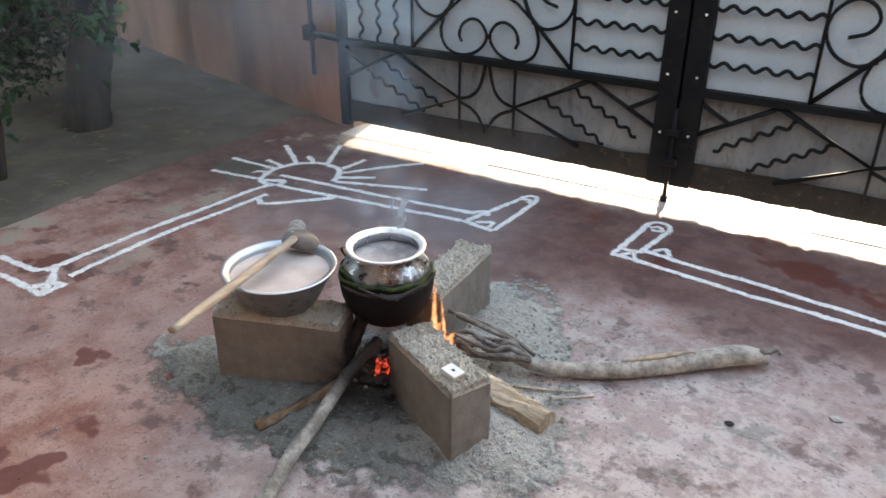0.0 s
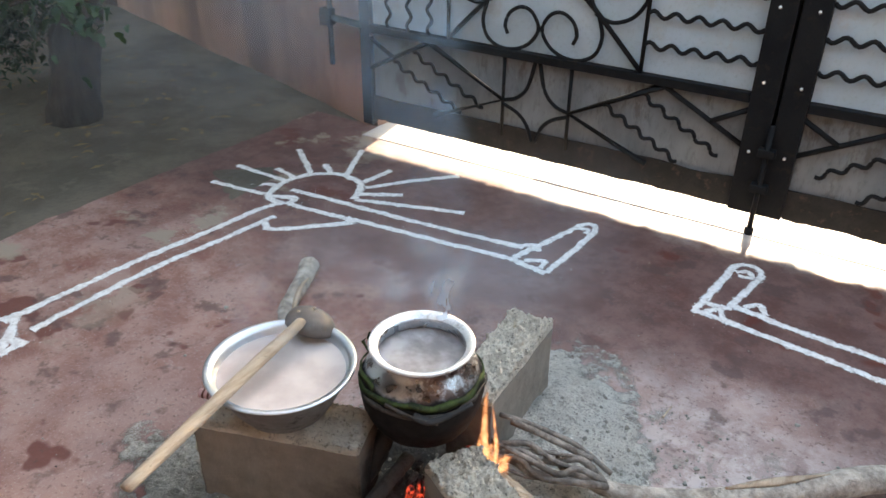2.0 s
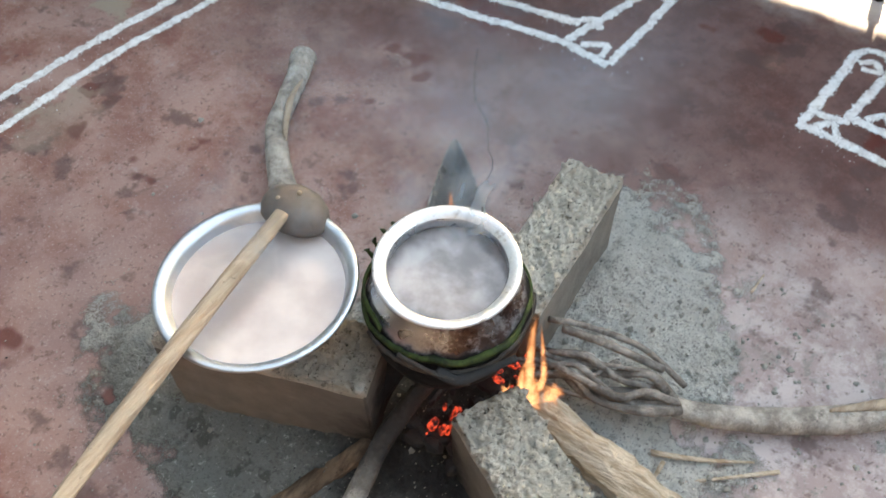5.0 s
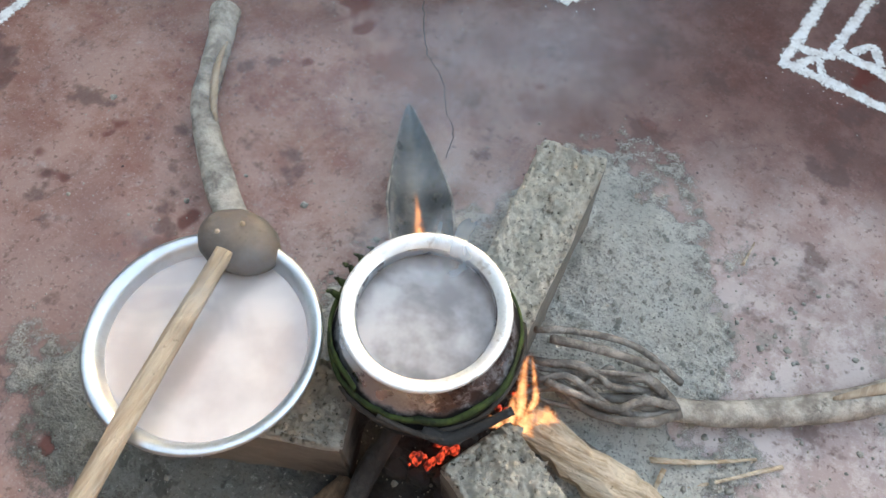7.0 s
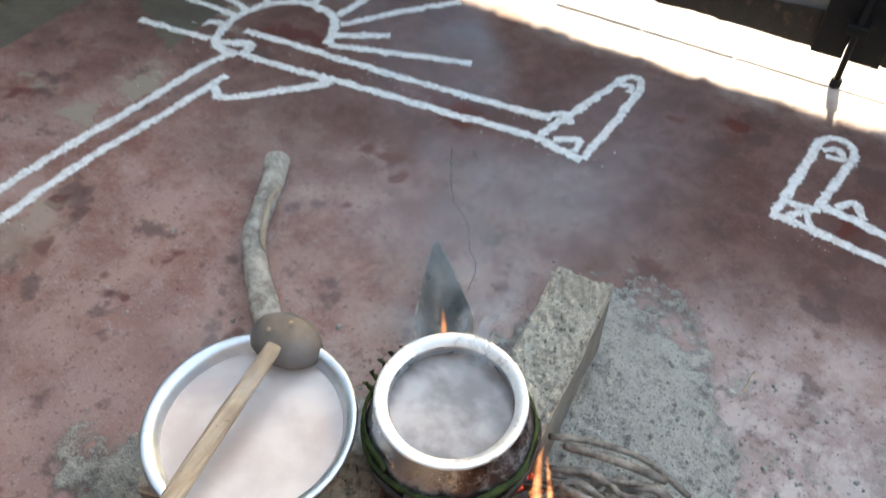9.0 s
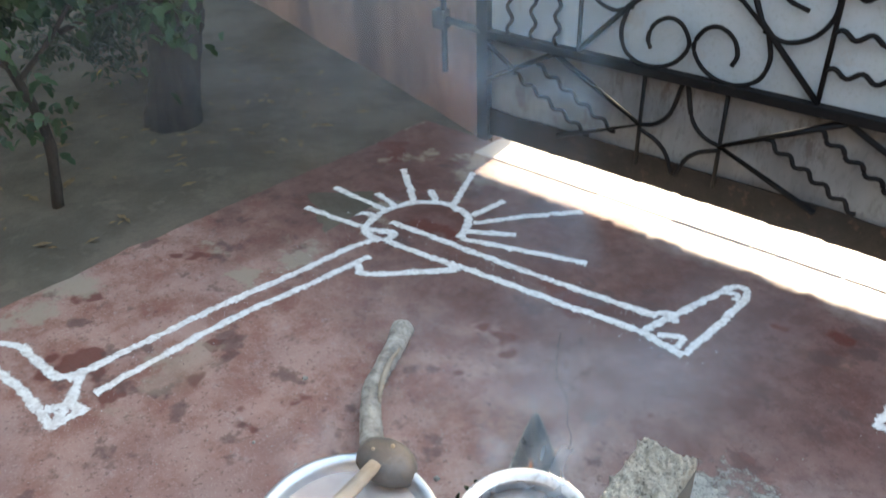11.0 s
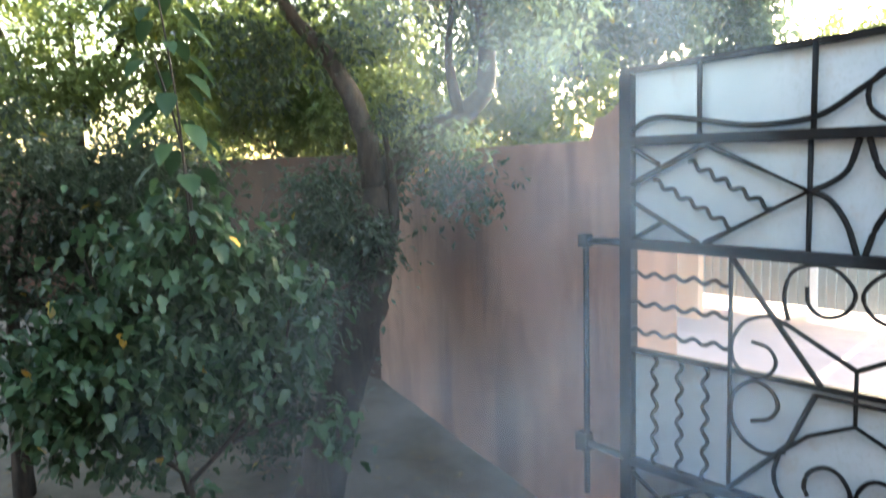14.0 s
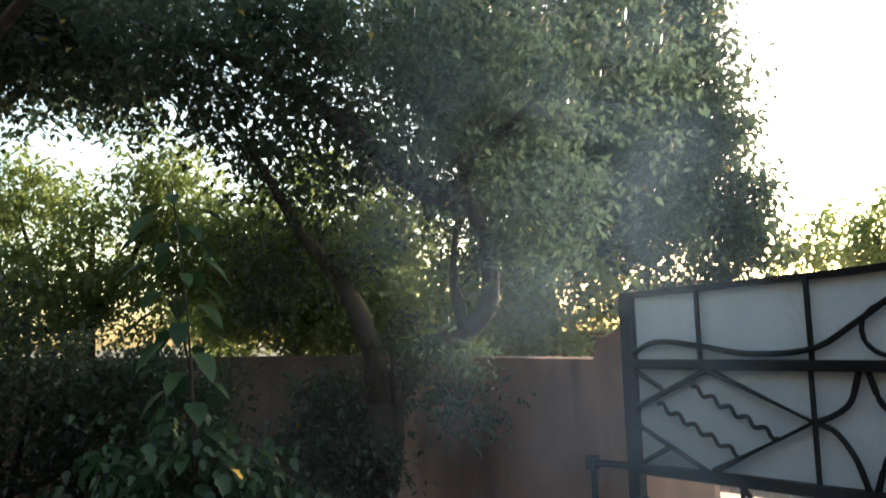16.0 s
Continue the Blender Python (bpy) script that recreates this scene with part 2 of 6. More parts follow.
def concrete_material(name, crumbly):
    """Cast concrete: open gritty aggregate where it broke off the mould, dull smooth skin on the sides; tops also
    lightened, sides darkened, for light from above.
    """
    n = Nodes(name, 0.95, 0.0, 0.2)
    coarse, grain, pits = n.noise(14, 5, 0.65), n.noise(95, 5, 0.7, (1, 1, 1), 3.1), n.noise(120, 3, 0.6, (1, 1, 1), 8.0)
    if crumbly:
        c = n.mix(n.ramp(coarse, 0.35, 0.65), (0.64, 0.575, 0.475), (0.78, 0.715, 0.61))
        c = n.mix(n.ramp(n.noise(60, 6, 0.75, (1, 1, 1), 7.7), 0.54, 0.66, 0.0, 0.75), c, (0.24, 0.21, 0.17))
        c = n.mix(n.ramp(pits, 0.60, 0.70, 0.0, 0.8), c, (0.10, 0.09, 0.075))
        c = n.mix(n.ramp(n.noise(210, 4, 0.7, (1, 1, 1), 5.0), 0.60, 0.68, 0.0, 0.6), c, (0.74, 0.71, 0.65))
    # Smooth skin, its colour also darkened for the shade on the sides.
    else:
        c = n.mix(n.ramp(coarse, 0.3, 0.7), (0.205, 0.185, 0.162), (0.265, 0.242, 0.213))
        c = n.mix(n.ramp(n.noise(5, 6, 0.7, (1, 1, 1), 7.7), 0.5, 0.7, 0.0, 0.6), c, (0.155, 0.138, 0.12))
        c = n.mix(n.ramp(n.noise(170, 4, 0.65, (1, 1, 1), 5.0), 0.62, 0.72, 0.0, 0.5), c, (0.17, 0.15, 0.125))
    # Soot near the fire; the wider faint layer also deepens shaded fronts.
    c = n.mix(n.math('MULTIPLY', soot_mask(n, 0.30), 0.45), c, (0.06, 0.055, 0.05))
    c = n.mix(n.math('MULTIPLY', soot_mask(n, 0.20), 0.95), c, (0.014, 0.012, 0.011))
    n.base(c)
    n.bump(n.math('SUBTRACT', grain, n.math('MULTIPLY', n.ramp(pits, 0.6, 0.72), 0.8 if crumbly else 0.1)), 1.0 if crumbly else 0.5, 0.018 if crumbly else 0.006)
    return n.m


def ash_material():
    """Grey sand and ash, damp and speckled where water was thrown in front of the blocks."""
    n = Nodes("sand_and_ash", 0.97)
    coarse, grain = n.noise(8, 6, 0.7), n.noise(170, 4, 0.65, (1, 1, 1), 3.1)
    c = n.mix(n.ramp(coarse, 0.35, 0.65), (0.59, 0.57, 0.515), (0.72, 0.70, 0.64))
    c = n.mix(n.ramp(n.noise(40, 5, 0.7, (1, 1, 1), 1.5), 0.52, 0.66, 0.0, 0.7), c, (0.24, 0.23, 0.20))
    sep = n.t.nodes.new("ShaderNodeSeparateXYZ")
    n.link(n.tc.outputs["Object"], sep.inputs[0])
    dx, dy = n.math('MULTIPLY', n.math('ADD', sep.outputs[0], 1.28), 2.2), n.math('MULTIPLY', n.math('ADD', sep.outputs[1], -1.17), 3.6)
    far = n.math('SQRT', n.math('ADD', n.math('MULTIPLY', dx, dx), n.math('MULTIPLY', dy, dy)), 0.0)
    far = n.math('ADD', far, n.math('MULTIPLY', n.math('SUBTRACT', n.noise(6, 5, 0.7, (1, 1, 1), 6.0), 0.5), 1.2))
    damp = n.ramp(far, 0.8, 1.5, 1.0, 0.0)
    c = n.mix(n.math('MULTIPLY', damp, 0.75), c, (0.155, 0.157, 0.14))
    spots = n.math('MULTIPLY', n.ramp(n.noise(22, 3, 0.5, (1, 1, 1), 2.5), 0.58, 0.64), n.ramp(far, 0.9, 1.6, 1.0, 0.0))
    c = n.mix(n.math('MULTIPLY', spots, 0.6), c, (0.075, 0.07, 0.062))
    c = n.mix(n.ramp(grain, 0.53, 0.66, 0.0, 0.75), c, (0.17, 0.16, 0.14))
    c = n.mix(n.ramp(n.noise(90, 6, 0.8, (1, 1, 1), 9.0), 0.57, 0.66, 0.0, 0.7), c, (0.78, 0.76, 0.70))
    c = n.mix(n.math('MULTIPLY', soot_mask(n, 0.31), 0.94), c, (0.022, 0.02, 0.019))
    n.base(c)
    thin = n.math('ADD', sep.outputs[2], n.math('MULTIPLY', n.math('SUBTRACT', n.noise(240, 7, 0.85, (1, 1, 1), 3.0), 0.5), 0.036))
    n.link(n.ramp(thin, -0.001, 0.010), n.p.inputs["Alpha"])
    n.bump(n.math('ADD', grain, n.math('MULTIPLY', n.noise(45, 4, 0.7, (1, 1, 1), 1.5), 1.5)), 1.0, 0.016)
    return n.m


RED_FLOOR = floor_material()
SOIL = plain("sandy_soil", (0.15, 0.12, 0.09), (0.095, 0.08, 0.06), 2.5, 0.95, fine=45, bump=0.6, dist=0.008, c3=(0.15, 0.12, 0.09))
WALL_PINK = wall_material("pink_limewash", (0.39, 0.215, 0.155), (0.31, 0.185, 0.14), (0.11, 0.07, 0.058))
# Stained limewash mix, dimmed in colour as for a wall under trees.
WALL_DARK = wall_material("dark_weathered_plaster", (0.15, 0.078, 0.056), (0.11, 0.060, 0.045), (0.040, 0.028, 0.024))
# Pink limewash again, its colour darkened for the tree shade on this wall.
WALL_SHADED = wall_material("shaded_limewash", (0.095, 0.052, 0.039), (0.072, 0.042, 0.033), (0.03, 0.022, 0.019))
# Very dark plaster for the unseen light blockers, to cut bounced light.
LIGHT_BLOCK = wall_material("light_block_plaster", (0.08, 0.062, 0.055), (0.065, 0.05, 0.045), (0.045, 0.035, 0.03))
IRON = plain("black_painted_iron", (0.008, 0.009, 0.011), (0.013, 0.014, 0.015), 12, 0.62, spec=0.10, fine=120, bump=0.25, dist=0.001, c3=(0.02, 0.017, 0.015))
RUSTY = plain("grimy_rusted_plate", (0.012, 0.012, 0.0125), (0.026, 0.024, 0.023), 9, 0.75, spec=0.2, fine=90, bump=0.4, dist=0.002, c3=(0.06, 0.042, 0.032))
SHEET = plain("pale_blue_painted_sheet", (0.42, 0.525, 0.59), (0.37, 0.47, 0.53), 3.5, 0.5, fine=80, bump=0.06, dist=0.001, c3=(0.38, 0.43, 0.46))
DARK_SHEET = plain("dark_grey_sheet", (0.13, 0.15, 0.165), (0.20, 0.225, 0.24), 4.5, 0.6, fine=70, bump=0.15, dist=0.001, c3=(0.10, 0.10, 0.10), stretch=(1, 1, 0.4))
CLOD = plain("clod_sand", (0.34, 0.33, 0.29), (0.25, 0.24, 0.21), 30, 0.95, fine=150, bump=0.6, dist=0.003)
CONCRETE = [concrete_material("shaded_concrete_skin", False), concrete_material("crumbly_concrete", True)]
ASH = ash_material()
POT_METAL = pot_material()
BRIGHT_RIM = plain("scratched_aluminium", (0.88, 0.88, 0.88), (0.80, 0.80, 0.79), 20, 0.55, 0.85, fine=150, bump=0.1, dist=0.001, c3=(0.55, 0.5, 0.45))
BOWL_METAL = plain("brushed_aluminium", (0.66, 0.70, 0.74), (0.56, 0.60, 0.64), 9, 0.42, 1.0, fine=110, bump=0.08, dist=0.001)
MILKY = liquid_material("rice_water", (0.49, 0.41, 0.385), (0.64, 0.565, 0.53), 7)
BROTH = liquid_material("simmering_water", (0.20, 0.175, 0.175), (0.44, 0.405, 0.40), 11)
PALE_WOOD = bark_material("pale_wood", (0.36, 0.255, 0.175), (0.52, 0.415, 0.31), (8, 0.6, 8), 6)
SPLIT_WOOD = bark_material("split_firewood", (0.42, 0.30, 0.19), (0.72, 0.60, 0.46), (0.14, 1, 1), 70, 0.16)
GREY_BARK = bark_material("grey_dry_bark", (0.13, 0.108, 0.092), (0.36, 0.318, 0.278), (1, 1, 1), 26, 0.30)
PALE_BARK = bark_material("pale_dry_bark", (0.22, 0.19, 0.16), (0.52, 0.465, 0.40), (1, 1, 1), 20, 0.24)
BROWN_BARK = bark_material("tree_bark", (0.030, 0.025, 0.021), (0.058, 0.047, 0.039), (1, 1, 0.25), 22)
CHAR = plain("charcoal", (0.012, 0.012, 0.013), (0.03, 0.028, 0.027), 30, 0.8, fine=160, bump=0.8, dist=0.003)
SHELL = plain("coconut_shell", (0.085, 0.066, 0.056), (0.135, 0.11, 0.095), 22, 0.6, fine=160, bump=0.4, dist=0.001, c3=(0.12, 0.085, 0.06))
SPATHE = plain("dark_dry_palm_sheath", (0.045, 0.045, 0.043), (0.12, 0.12, 0.115), 14, 0.35, fine=120, bump=0.5, dist=0.002, c3=(0.20, 0.17, 0.15))
GREEN_LEAF = plain("wilted_green_leaf", (0.016, 0.024, 0.011), (0.055, 0.08, 0.024), 32, 0.75, spec=0.2, fine=160, bump=0.3, dist=0.001, c3=(0.05, 0.06, 0.03))
CARD = plain("white_card", (0.78, 0.77, 0.75), (0.72, 0.71, 0.69), 30, 0.7, fine=200, bump=0.1, dist=0.001)
TILE = plain("pale_cement_tile", (0.42, 0.39, 0.36), (0.50, 0.47, 0.43), 5, 0.7, fine=90, bump=0.2, dist=0.002)
DUSTY = plain("dusty_cement", (0.40, 0.355, 0.35), (0.47, 0.43, 0.425), 5, 0.9, fine=80, bump=0.3, dist=0.003, c3=(0.33, 0.27, 0.26))
PAVING = plain("pink_road_paving", (0.50, 0.36, 0.33), (0.42, 0.31, 0.29), 1.2, 0.85, fine=30, bump=0.3, dist=0.005)
ORANGE = plain("orange_plaster", (0.70, 0.45, 0.30), (0.64, 0.41, 0.27), 2, 0.8, fine=60, bump=0.2, dist=0.003)
BROWN_STONE = plain("brown_stone_cladding", (0.13, 0.068, 0.042), (0.25, 0.145, 0.09), 7, 0.85, fine=40, bump=0.9, dist=0.012)
FAR_GREY = plain("grey_green_metal", (0.30, 0.33, 0.32), (0.25, 0.28, 0.27), 2, 0.6, fine=50, bump=0.1, dist=0.002)
FAR_WHITE = plain("white_plaster", (0.74, 0.74, 0.73), (0.66, 0.66, 0.66), 2, 0.8, fine=50, bump=0.1, dist=0.003)
POWDER = powder_material()
EMBER = glow("glowing_ember", (0.6, 0.012, 0.010), (1.0, 0.11, 0.06), 0.085, 110)
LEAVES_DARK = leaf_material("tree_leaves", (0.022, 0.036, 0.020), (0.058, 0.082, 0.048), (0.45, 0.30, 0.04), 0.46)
# Paler, yellower leaves: their sunlight is partly put into the colour.
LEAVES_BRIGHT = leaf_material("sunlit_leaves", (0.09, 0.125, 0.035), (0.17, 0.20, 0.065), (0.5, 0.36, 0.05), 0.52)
LEAVES_SHRUB = leaf_material("shrub_leaves", (0.017, 0.044, 0.018), (0.046, 0.092, 0.038), (0.55, 0.32, 0.05), 0.25, 0.45)


def flame_material():
    """Clear at its edges, orange in the body, yellow at the heart."""
    m = bpy.data.materials.new("flame")
    m.use_nodes = True
    t = m.node_tree
    t.nodes.clear()
    out, mixn = t.nodes.new("ShaderNodeOutputMaterial"), t.nodes.new("ShaderNodeMixShader")
    em, tr = t.nodes.new("ShaderNodeEmission"), t.nodes.new("ShaderNodeBsdfTransparent")
    at, tc, ns, mul, rp, tone = t.nodes.new("ShaderNodeAttribute"), t.nodes.new("ShaderNodeTexCoord"), t.nodes.new("ShaderNodeTexNoise"), t.nodes.new("ShaderNodeMath"), t.nodes.new("ShaderNodeMapRange"), t.nodes.new("ShaderNodeMix")
    at.attribute_name = "veil"
    ns.inputs["Scale"].default_value, ns.inputs["Distortion"].default_value = 45, 1.5
    mul.operation = 'MULTIPLY'
    rp.interpolation_type = 'SMOOTHSTEP'
    rp.inputs[1].default_value, rp.inputs[2].default_value, rp.inputs[3].default_value, rp.inputs[4].default_value = 0.06, 0.62, 0.0, 0.6
    tone.data_type = 'RGBA'
    tone.inputs[6].default_value, tone.inputs[7].default_value = (1.0, 0.30, 0.10, 1), (1.0, 0.76, 0.48, 1)
    em.inputs[1].default_value = 0.16
    t.links.new(tc.outputs["Object"], ns.inputs["Vector"])
    t.links.new(ns.outputs["Fac"], mul.inputs[0])
    t.links.new(at.outputs["Fac"], mul.inputs[1])
    t.links.new(mul.outputs[0], rp.inputs[0])
    t.links.new(mul.outputs[0], tone.inputs[0])
    t.links.new(tone.outputs[2], em.inputs[0])
    t.links.new(rp.outputs[0], mixn.inputs[0])
    t.links.new(tr.outputs[0], mixn.inputs[1])
    t.links.new(em.outputs[0], mixn.inputs[2])
    t.links.new(mixn.outputs[0], out.inputs[0])
    return m


FLAME = flame_material()


# ---- building helpers ----
def link_mesh(name, bm, material, smooth=True):
    me = bpy.data.meshes.new(name)
    bm.to_mesh(me)
    bm.free()
    for q in (material if isinstance(material, (list, tuple)) else [material]):
        me.materials.append(q)
    if smooth:
        me.shade_smooth()
    return new(name, me)


def part(name, bm, material, parent, label="", smooth=True):
    ob = link_mesh(name, bm, material, smooth)
    ob.parent = parent
    if label:
        ob["label"] = label
    return ob


def thing(name, label, category, group="", kind="", at=(0, 0, 0)):
    ob = new(name)
    ob.empty_display_size = 0.1
    ob.location = at
    return tagged(ob, label, category, group, kind)


def box(bm, lo, hi, bevel=0.0):
    r = bmesh.ops.create_cube(bm, size=1.0)
    for v in r["verts"]:
        v.co = Vector([lo[k] + (v.co[k] + 0.5) * (hi[k] - lo[k]) for k in range(3)])
    if bevel:
        es = list({e for v in r["verts"] for e in v.link_edges})
        bmesh.ops.bevel(bm, geom=es, offset=bevel, segments=2, affect='EDGES', profile=0.6)
    return bm


def box_bm(lo, hi, bevel=0.0):
    return box(bmesh.new(), lo, hi, bevel)


def smooth_path(pts, steps=6):
    """Catmull-Rom through the points."""
    p = [Vector(q) for q in pts]
    p = [2 * p[0] - p[1]] + p + [2 * p[-1] - p[-2]]
    out = []
    for i in range(1, len(p) - 2):
        a, b, c, d = p[i - 1:i + 3]
        for k in range(steps):
            u = k / steps
            out.append(0.5 * ((2 * b) + (c - a) * u + (2 * a - 5 * b + 4 * c - d) * u * u + (3 * b - a - 3 * c + d) * u ** 3))
    return out + [p[-2]]


def sweep(bm, pts, radius, sides=8, knots=0.0, flat=1.0, turn=0.0, seed=0.0):
    """A tube along pts; radius is a number or a function of 0..1; knots roughens it; flat squashes it in its second axis."""
    pts = [Vector(p) for p in pts]
    rings, n = [], len(pts)
    up = Vector((0, 0, 1))
    for i, p in enumerate(pts):
        d = (pts[min(i + 1, n - 1)] - pts[max(i - 1, 0)]).normalized()
        ref = up if abs(d.z) < 0.93 else Vector((0, 1, 0))
        s = d.cross(ref).normalized()
        t = s.cross(d).normalized()
        r = radius(i / (n - 1)) if callable(radius) else radius
        ring = []
        for k in range(sides):
            a = 2 * math.pi * (k + 0.5) / sides + turn
            q = r
            if knots:
                q *= 1 + knots * noise.noise(p * 14 + Vector((math.cos(a), math.sin(a), seed)) * 1.2) + 0.6 * knots * noise.noise(p * 45 + Vector((math.cos(a), math.sin(a), seed)) * 2.5)
            ring.append(bm.verts.new(p + s * math.cos(a) * q + t * math.sin(a) * q * flat))
        rings.append(ring)
    for a, b in zip(rings, rings[1:]):
        for k in range(sides):
            bm.faces.new((a[k], a[(k + 1) % sides], b[(k + 1) % sides], b[k]))
    bm.faces.new(list(reversed(rings[0])))
    bm.faces.new(rings[-1])
    return bm


def lathe(bm, profile, sides=64, wobble=0.0):
    rings = []
    for r, z in profile:
        if r < 1e-5:
            rings.append([bm.verts.new((0, 0, z))])
            continue
        rings.append([bm.verts.new(((r + wobble * noise.noise((3 * math.cos(a), 3 * math.sin(a), z * 20))) * math.cos(a), (r + wobble * noise.noise((3 * math.cos(a), 3 * math.sin(a), z * 20))) * math.sin(a), z)) for a in (2 * math.pi * k / sides for k in range(sides))])
    for a, b in zip(rings, rings[1:]):
        for k in range(sides):
            j = (k + 1) % sides
            if len(a) == 1:
                bm.faces.new((a[0], b[j], b[k]))
            elif len(b) == 1:
                bm.faces.new((a[k], a[j], b[0]))
            else:
                bm.faces.new((a[k], a[j], b[j], b[k]))
    bmesh.ops.recalc_face_normals(bm, faces=bm.faces)
    return bm


def mesh_from(name, verts, faces, material, smooth=False):
    me = bpy.data.meshes.new(name)
    me.from_pydata(verts, [], faces)
    me.materials.append(material)
    if smooth:
        me.shade_smooth()
    return new(name, me)


# ---- ground and floors ----
def sheet_grid(name, x0, x1, y0, y1, z, step, material, rough=0.0):
    nx, ny = int((x1 - x0) / step) + 1, int((y1 - y0) / step) + 1
    verts = []
    for j in range(ny + 1):
        for i in range(nx + 1):
            x, y = x0 + (x1 - x0) * i / nx, y0 + (y1 - y0) * j / ny
            verts.append((x, y, z + rough * noise.noise((x * 1.7, y * 1.7, 0)) + 0.4 * rough * noise.noise((x * 6, y * 6, 3))))
    faces = [(j * (nx + 1) + i, j * (nx + 1) + i + 1, (j + 1) * (nx + 1) + i + 1, (j + 1) * (nx + 1) + i) for j in range(ny) for i in range(nx)]
    return mesh_from(name, verts, faces, material, True)


ground = sheet_grid("ground", -400, 400, -400, 400, -0.06, 100, SOIL)
tagged(ground, "bare sandy earth reaching to the horizon", "ground", kind="structure")


def yard():
    """Sandy yard beside the floor, one sheet with gentle relief."""
    ob = sheet_grid("yard", -12, -2.6, -5, 5.0, -0.012, 0.08, SOIL, 0.018)
    return tagged(ob, "swept sandy earth yard, damp and leaf-strewn in places", "ground", kind="structure")


yard()


def red_floor():
    """Red cement slab with a wavering worn edge against the yard."""
    x1, y0, y1 = 3.0, -5.0, 3.42
    ys = np.linspace(y0, y1, 150)
    bm = bmesh.new()
    rows = []
    for y in ys:
        e = -3.08 + 0.045 * (max(0, y - 1.5)) ** 1.5 + 0.035 * noise.noise((y * 2.2, 1, 0)) + 0.02 * noise.noise((y * 9, 4, 0))
        rows.append([bm.verts.new((e - 0.01, y, -0.02)), bm.verts.new((e, y, 0.0)), bm.verts.new((-1.0, y, 0.0)), bm.verts.new((x1, y, 0.0))])
    for a, b in zip(rows, rows[1:]):
        for k in range(3):
            bm.faces.new((a[k], a[k + 1], b[k + 1], b[k]))
    ob = link_mesh("floor", bm, RED_FLOOR, False)
    return tagged(ob, "worn red oxide cement floor with damp stains and dust", "floor", kind="structure")


red_floor()


def threshold():
    """Pale tiles in the gateway, each a piece of its own."""
    base = link_mesh("threshold", box_bm((-2.58, 3.29, -0.05), (1.12, 4.6, 0.0005)), DUSTY, False)
    tagged(base, "pale cement threshold strip laid with tiles under the gate", "threshold", kind="structure")
    bm = box_bm((-0.147, -0.147, 0), (0.147, 0.147, 0.009), 0.003)
    first = part("tile", bm, TILE, base, smooth=False)
    rnd = random.Random(4)
    for j in range(4):
        for i in range(11):
            ob = first if (i, j) == (0, 0) else first.copy()
            if ob is not first:
                scene.collection.objects.link(ob)
            ob.location = (-2.425 + 0.302 * i, 3.44 + 0.302 * j, -0.0065 + rnd.uniform(-0.001, 0.001))
            ob.rotation_euler = (0, 0, rnd.uniform(-0.006, 0.006))


def road():
    ob = sheet_grid("road", -30, 30, 4.6, 60, -0.03, 1.5, PAVING, 0.01)
    return tagged(ob, "sunlit pinkish paved lane outside the gate", "road", kind="structure")


road()


# ---- walls ----
def wall_run(name, a, b, profile, thick, material, label):
    """A wall from a to b whose top follows profile: (share of the length, height)."""
    a, b = Vector((*a, 0)), Vector((*b, 0))
    d = (b - a)
    n = Vector((-d.y, d.x, 0)).normalized() * thick
    bm = bmesh.new()
    cols, steps = [], 60
    for i in range(steps + 1):
        u = i / steps
        h = np.interp(u, [p[0] for p in profile], [p[1] for p in profile]) + 0.006 * noise.noise((u * 40, 0, 5))
        p = a + d * u
        cols.append([bm.verts.new(p + Vector((0, 0, -0.1))), bm.verts.new(p + Vector((0, 0, h))), bm.verts.new(p + n + Vector((0, 0, h))), bm.verts.new(p + n + Vector((0, 0, -0.1)))])
    for p, q in zip(cols, cols[1:]):
        for k in range(4):
            bm.faces.new((p[k], q[k], q[(k + 1) % 4], p[(k + 1) % 4]))
    bm.faces.new(cols[0])
    bm.faces.new(list(reversed(cols[-1])))
    bmesh.ops.recalc_face_normals(bm, faces=bm.faces)
    ob = link_mesh(name, bm, material, False)
    return tagged(ob, label, "wall", kind="structure")


wall_run("wall_gate_side", (-5.7, 4.35), (-2.585, 3.425), [(0, 1.76), (0.9, 1.78), (0.903, 1.87), (0.941, 1.88), (1, 2.0)], 0.2, WALL_PINK, "pink limewashed compound wall with dark rain streaks")
wall_run("wall_back", (-12, 4.05), (-5.7, 4.35), [(0, 1.74), (1, 1.76)], 0.2, WALL_SHADED, "stained brownish-pink plaster compound wall, coloured darker for shade behind the shrubs")
wall_run("wall_yard_end", (-12, -5), (-12, 4.05), [(0, 1.75), (1, 1.75)], 0.2, WALL_DARK, "weathered compound wall at the far end of the yard")
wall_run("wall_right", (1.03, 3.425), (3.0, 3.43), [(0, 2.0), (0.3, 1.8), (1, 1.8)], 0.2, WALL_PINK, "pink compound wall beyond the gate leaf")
# Rear part raised out of view to block sky light from the right.
wall_run("wall_side", (3.0, 3.63), (3.0, -5), [(0, 1.8), (0.34, 1.8), (0.345, 4.2), (1, 4.2)], 0.2, WALL_DARK, "weathered plaster side wall of the compound, raised unseen to block sky light")
# Unseen wall added to stop low sky glow reaching under the gate.
wall_run("wall_lane", (0.9, 14.0), (14.0, 13.0), [(0, 1.7), (1, 1.7)], 0.2, WALL_DARK, "weathered plaster wall, unseen, added beyond the lane to block low sky glow")
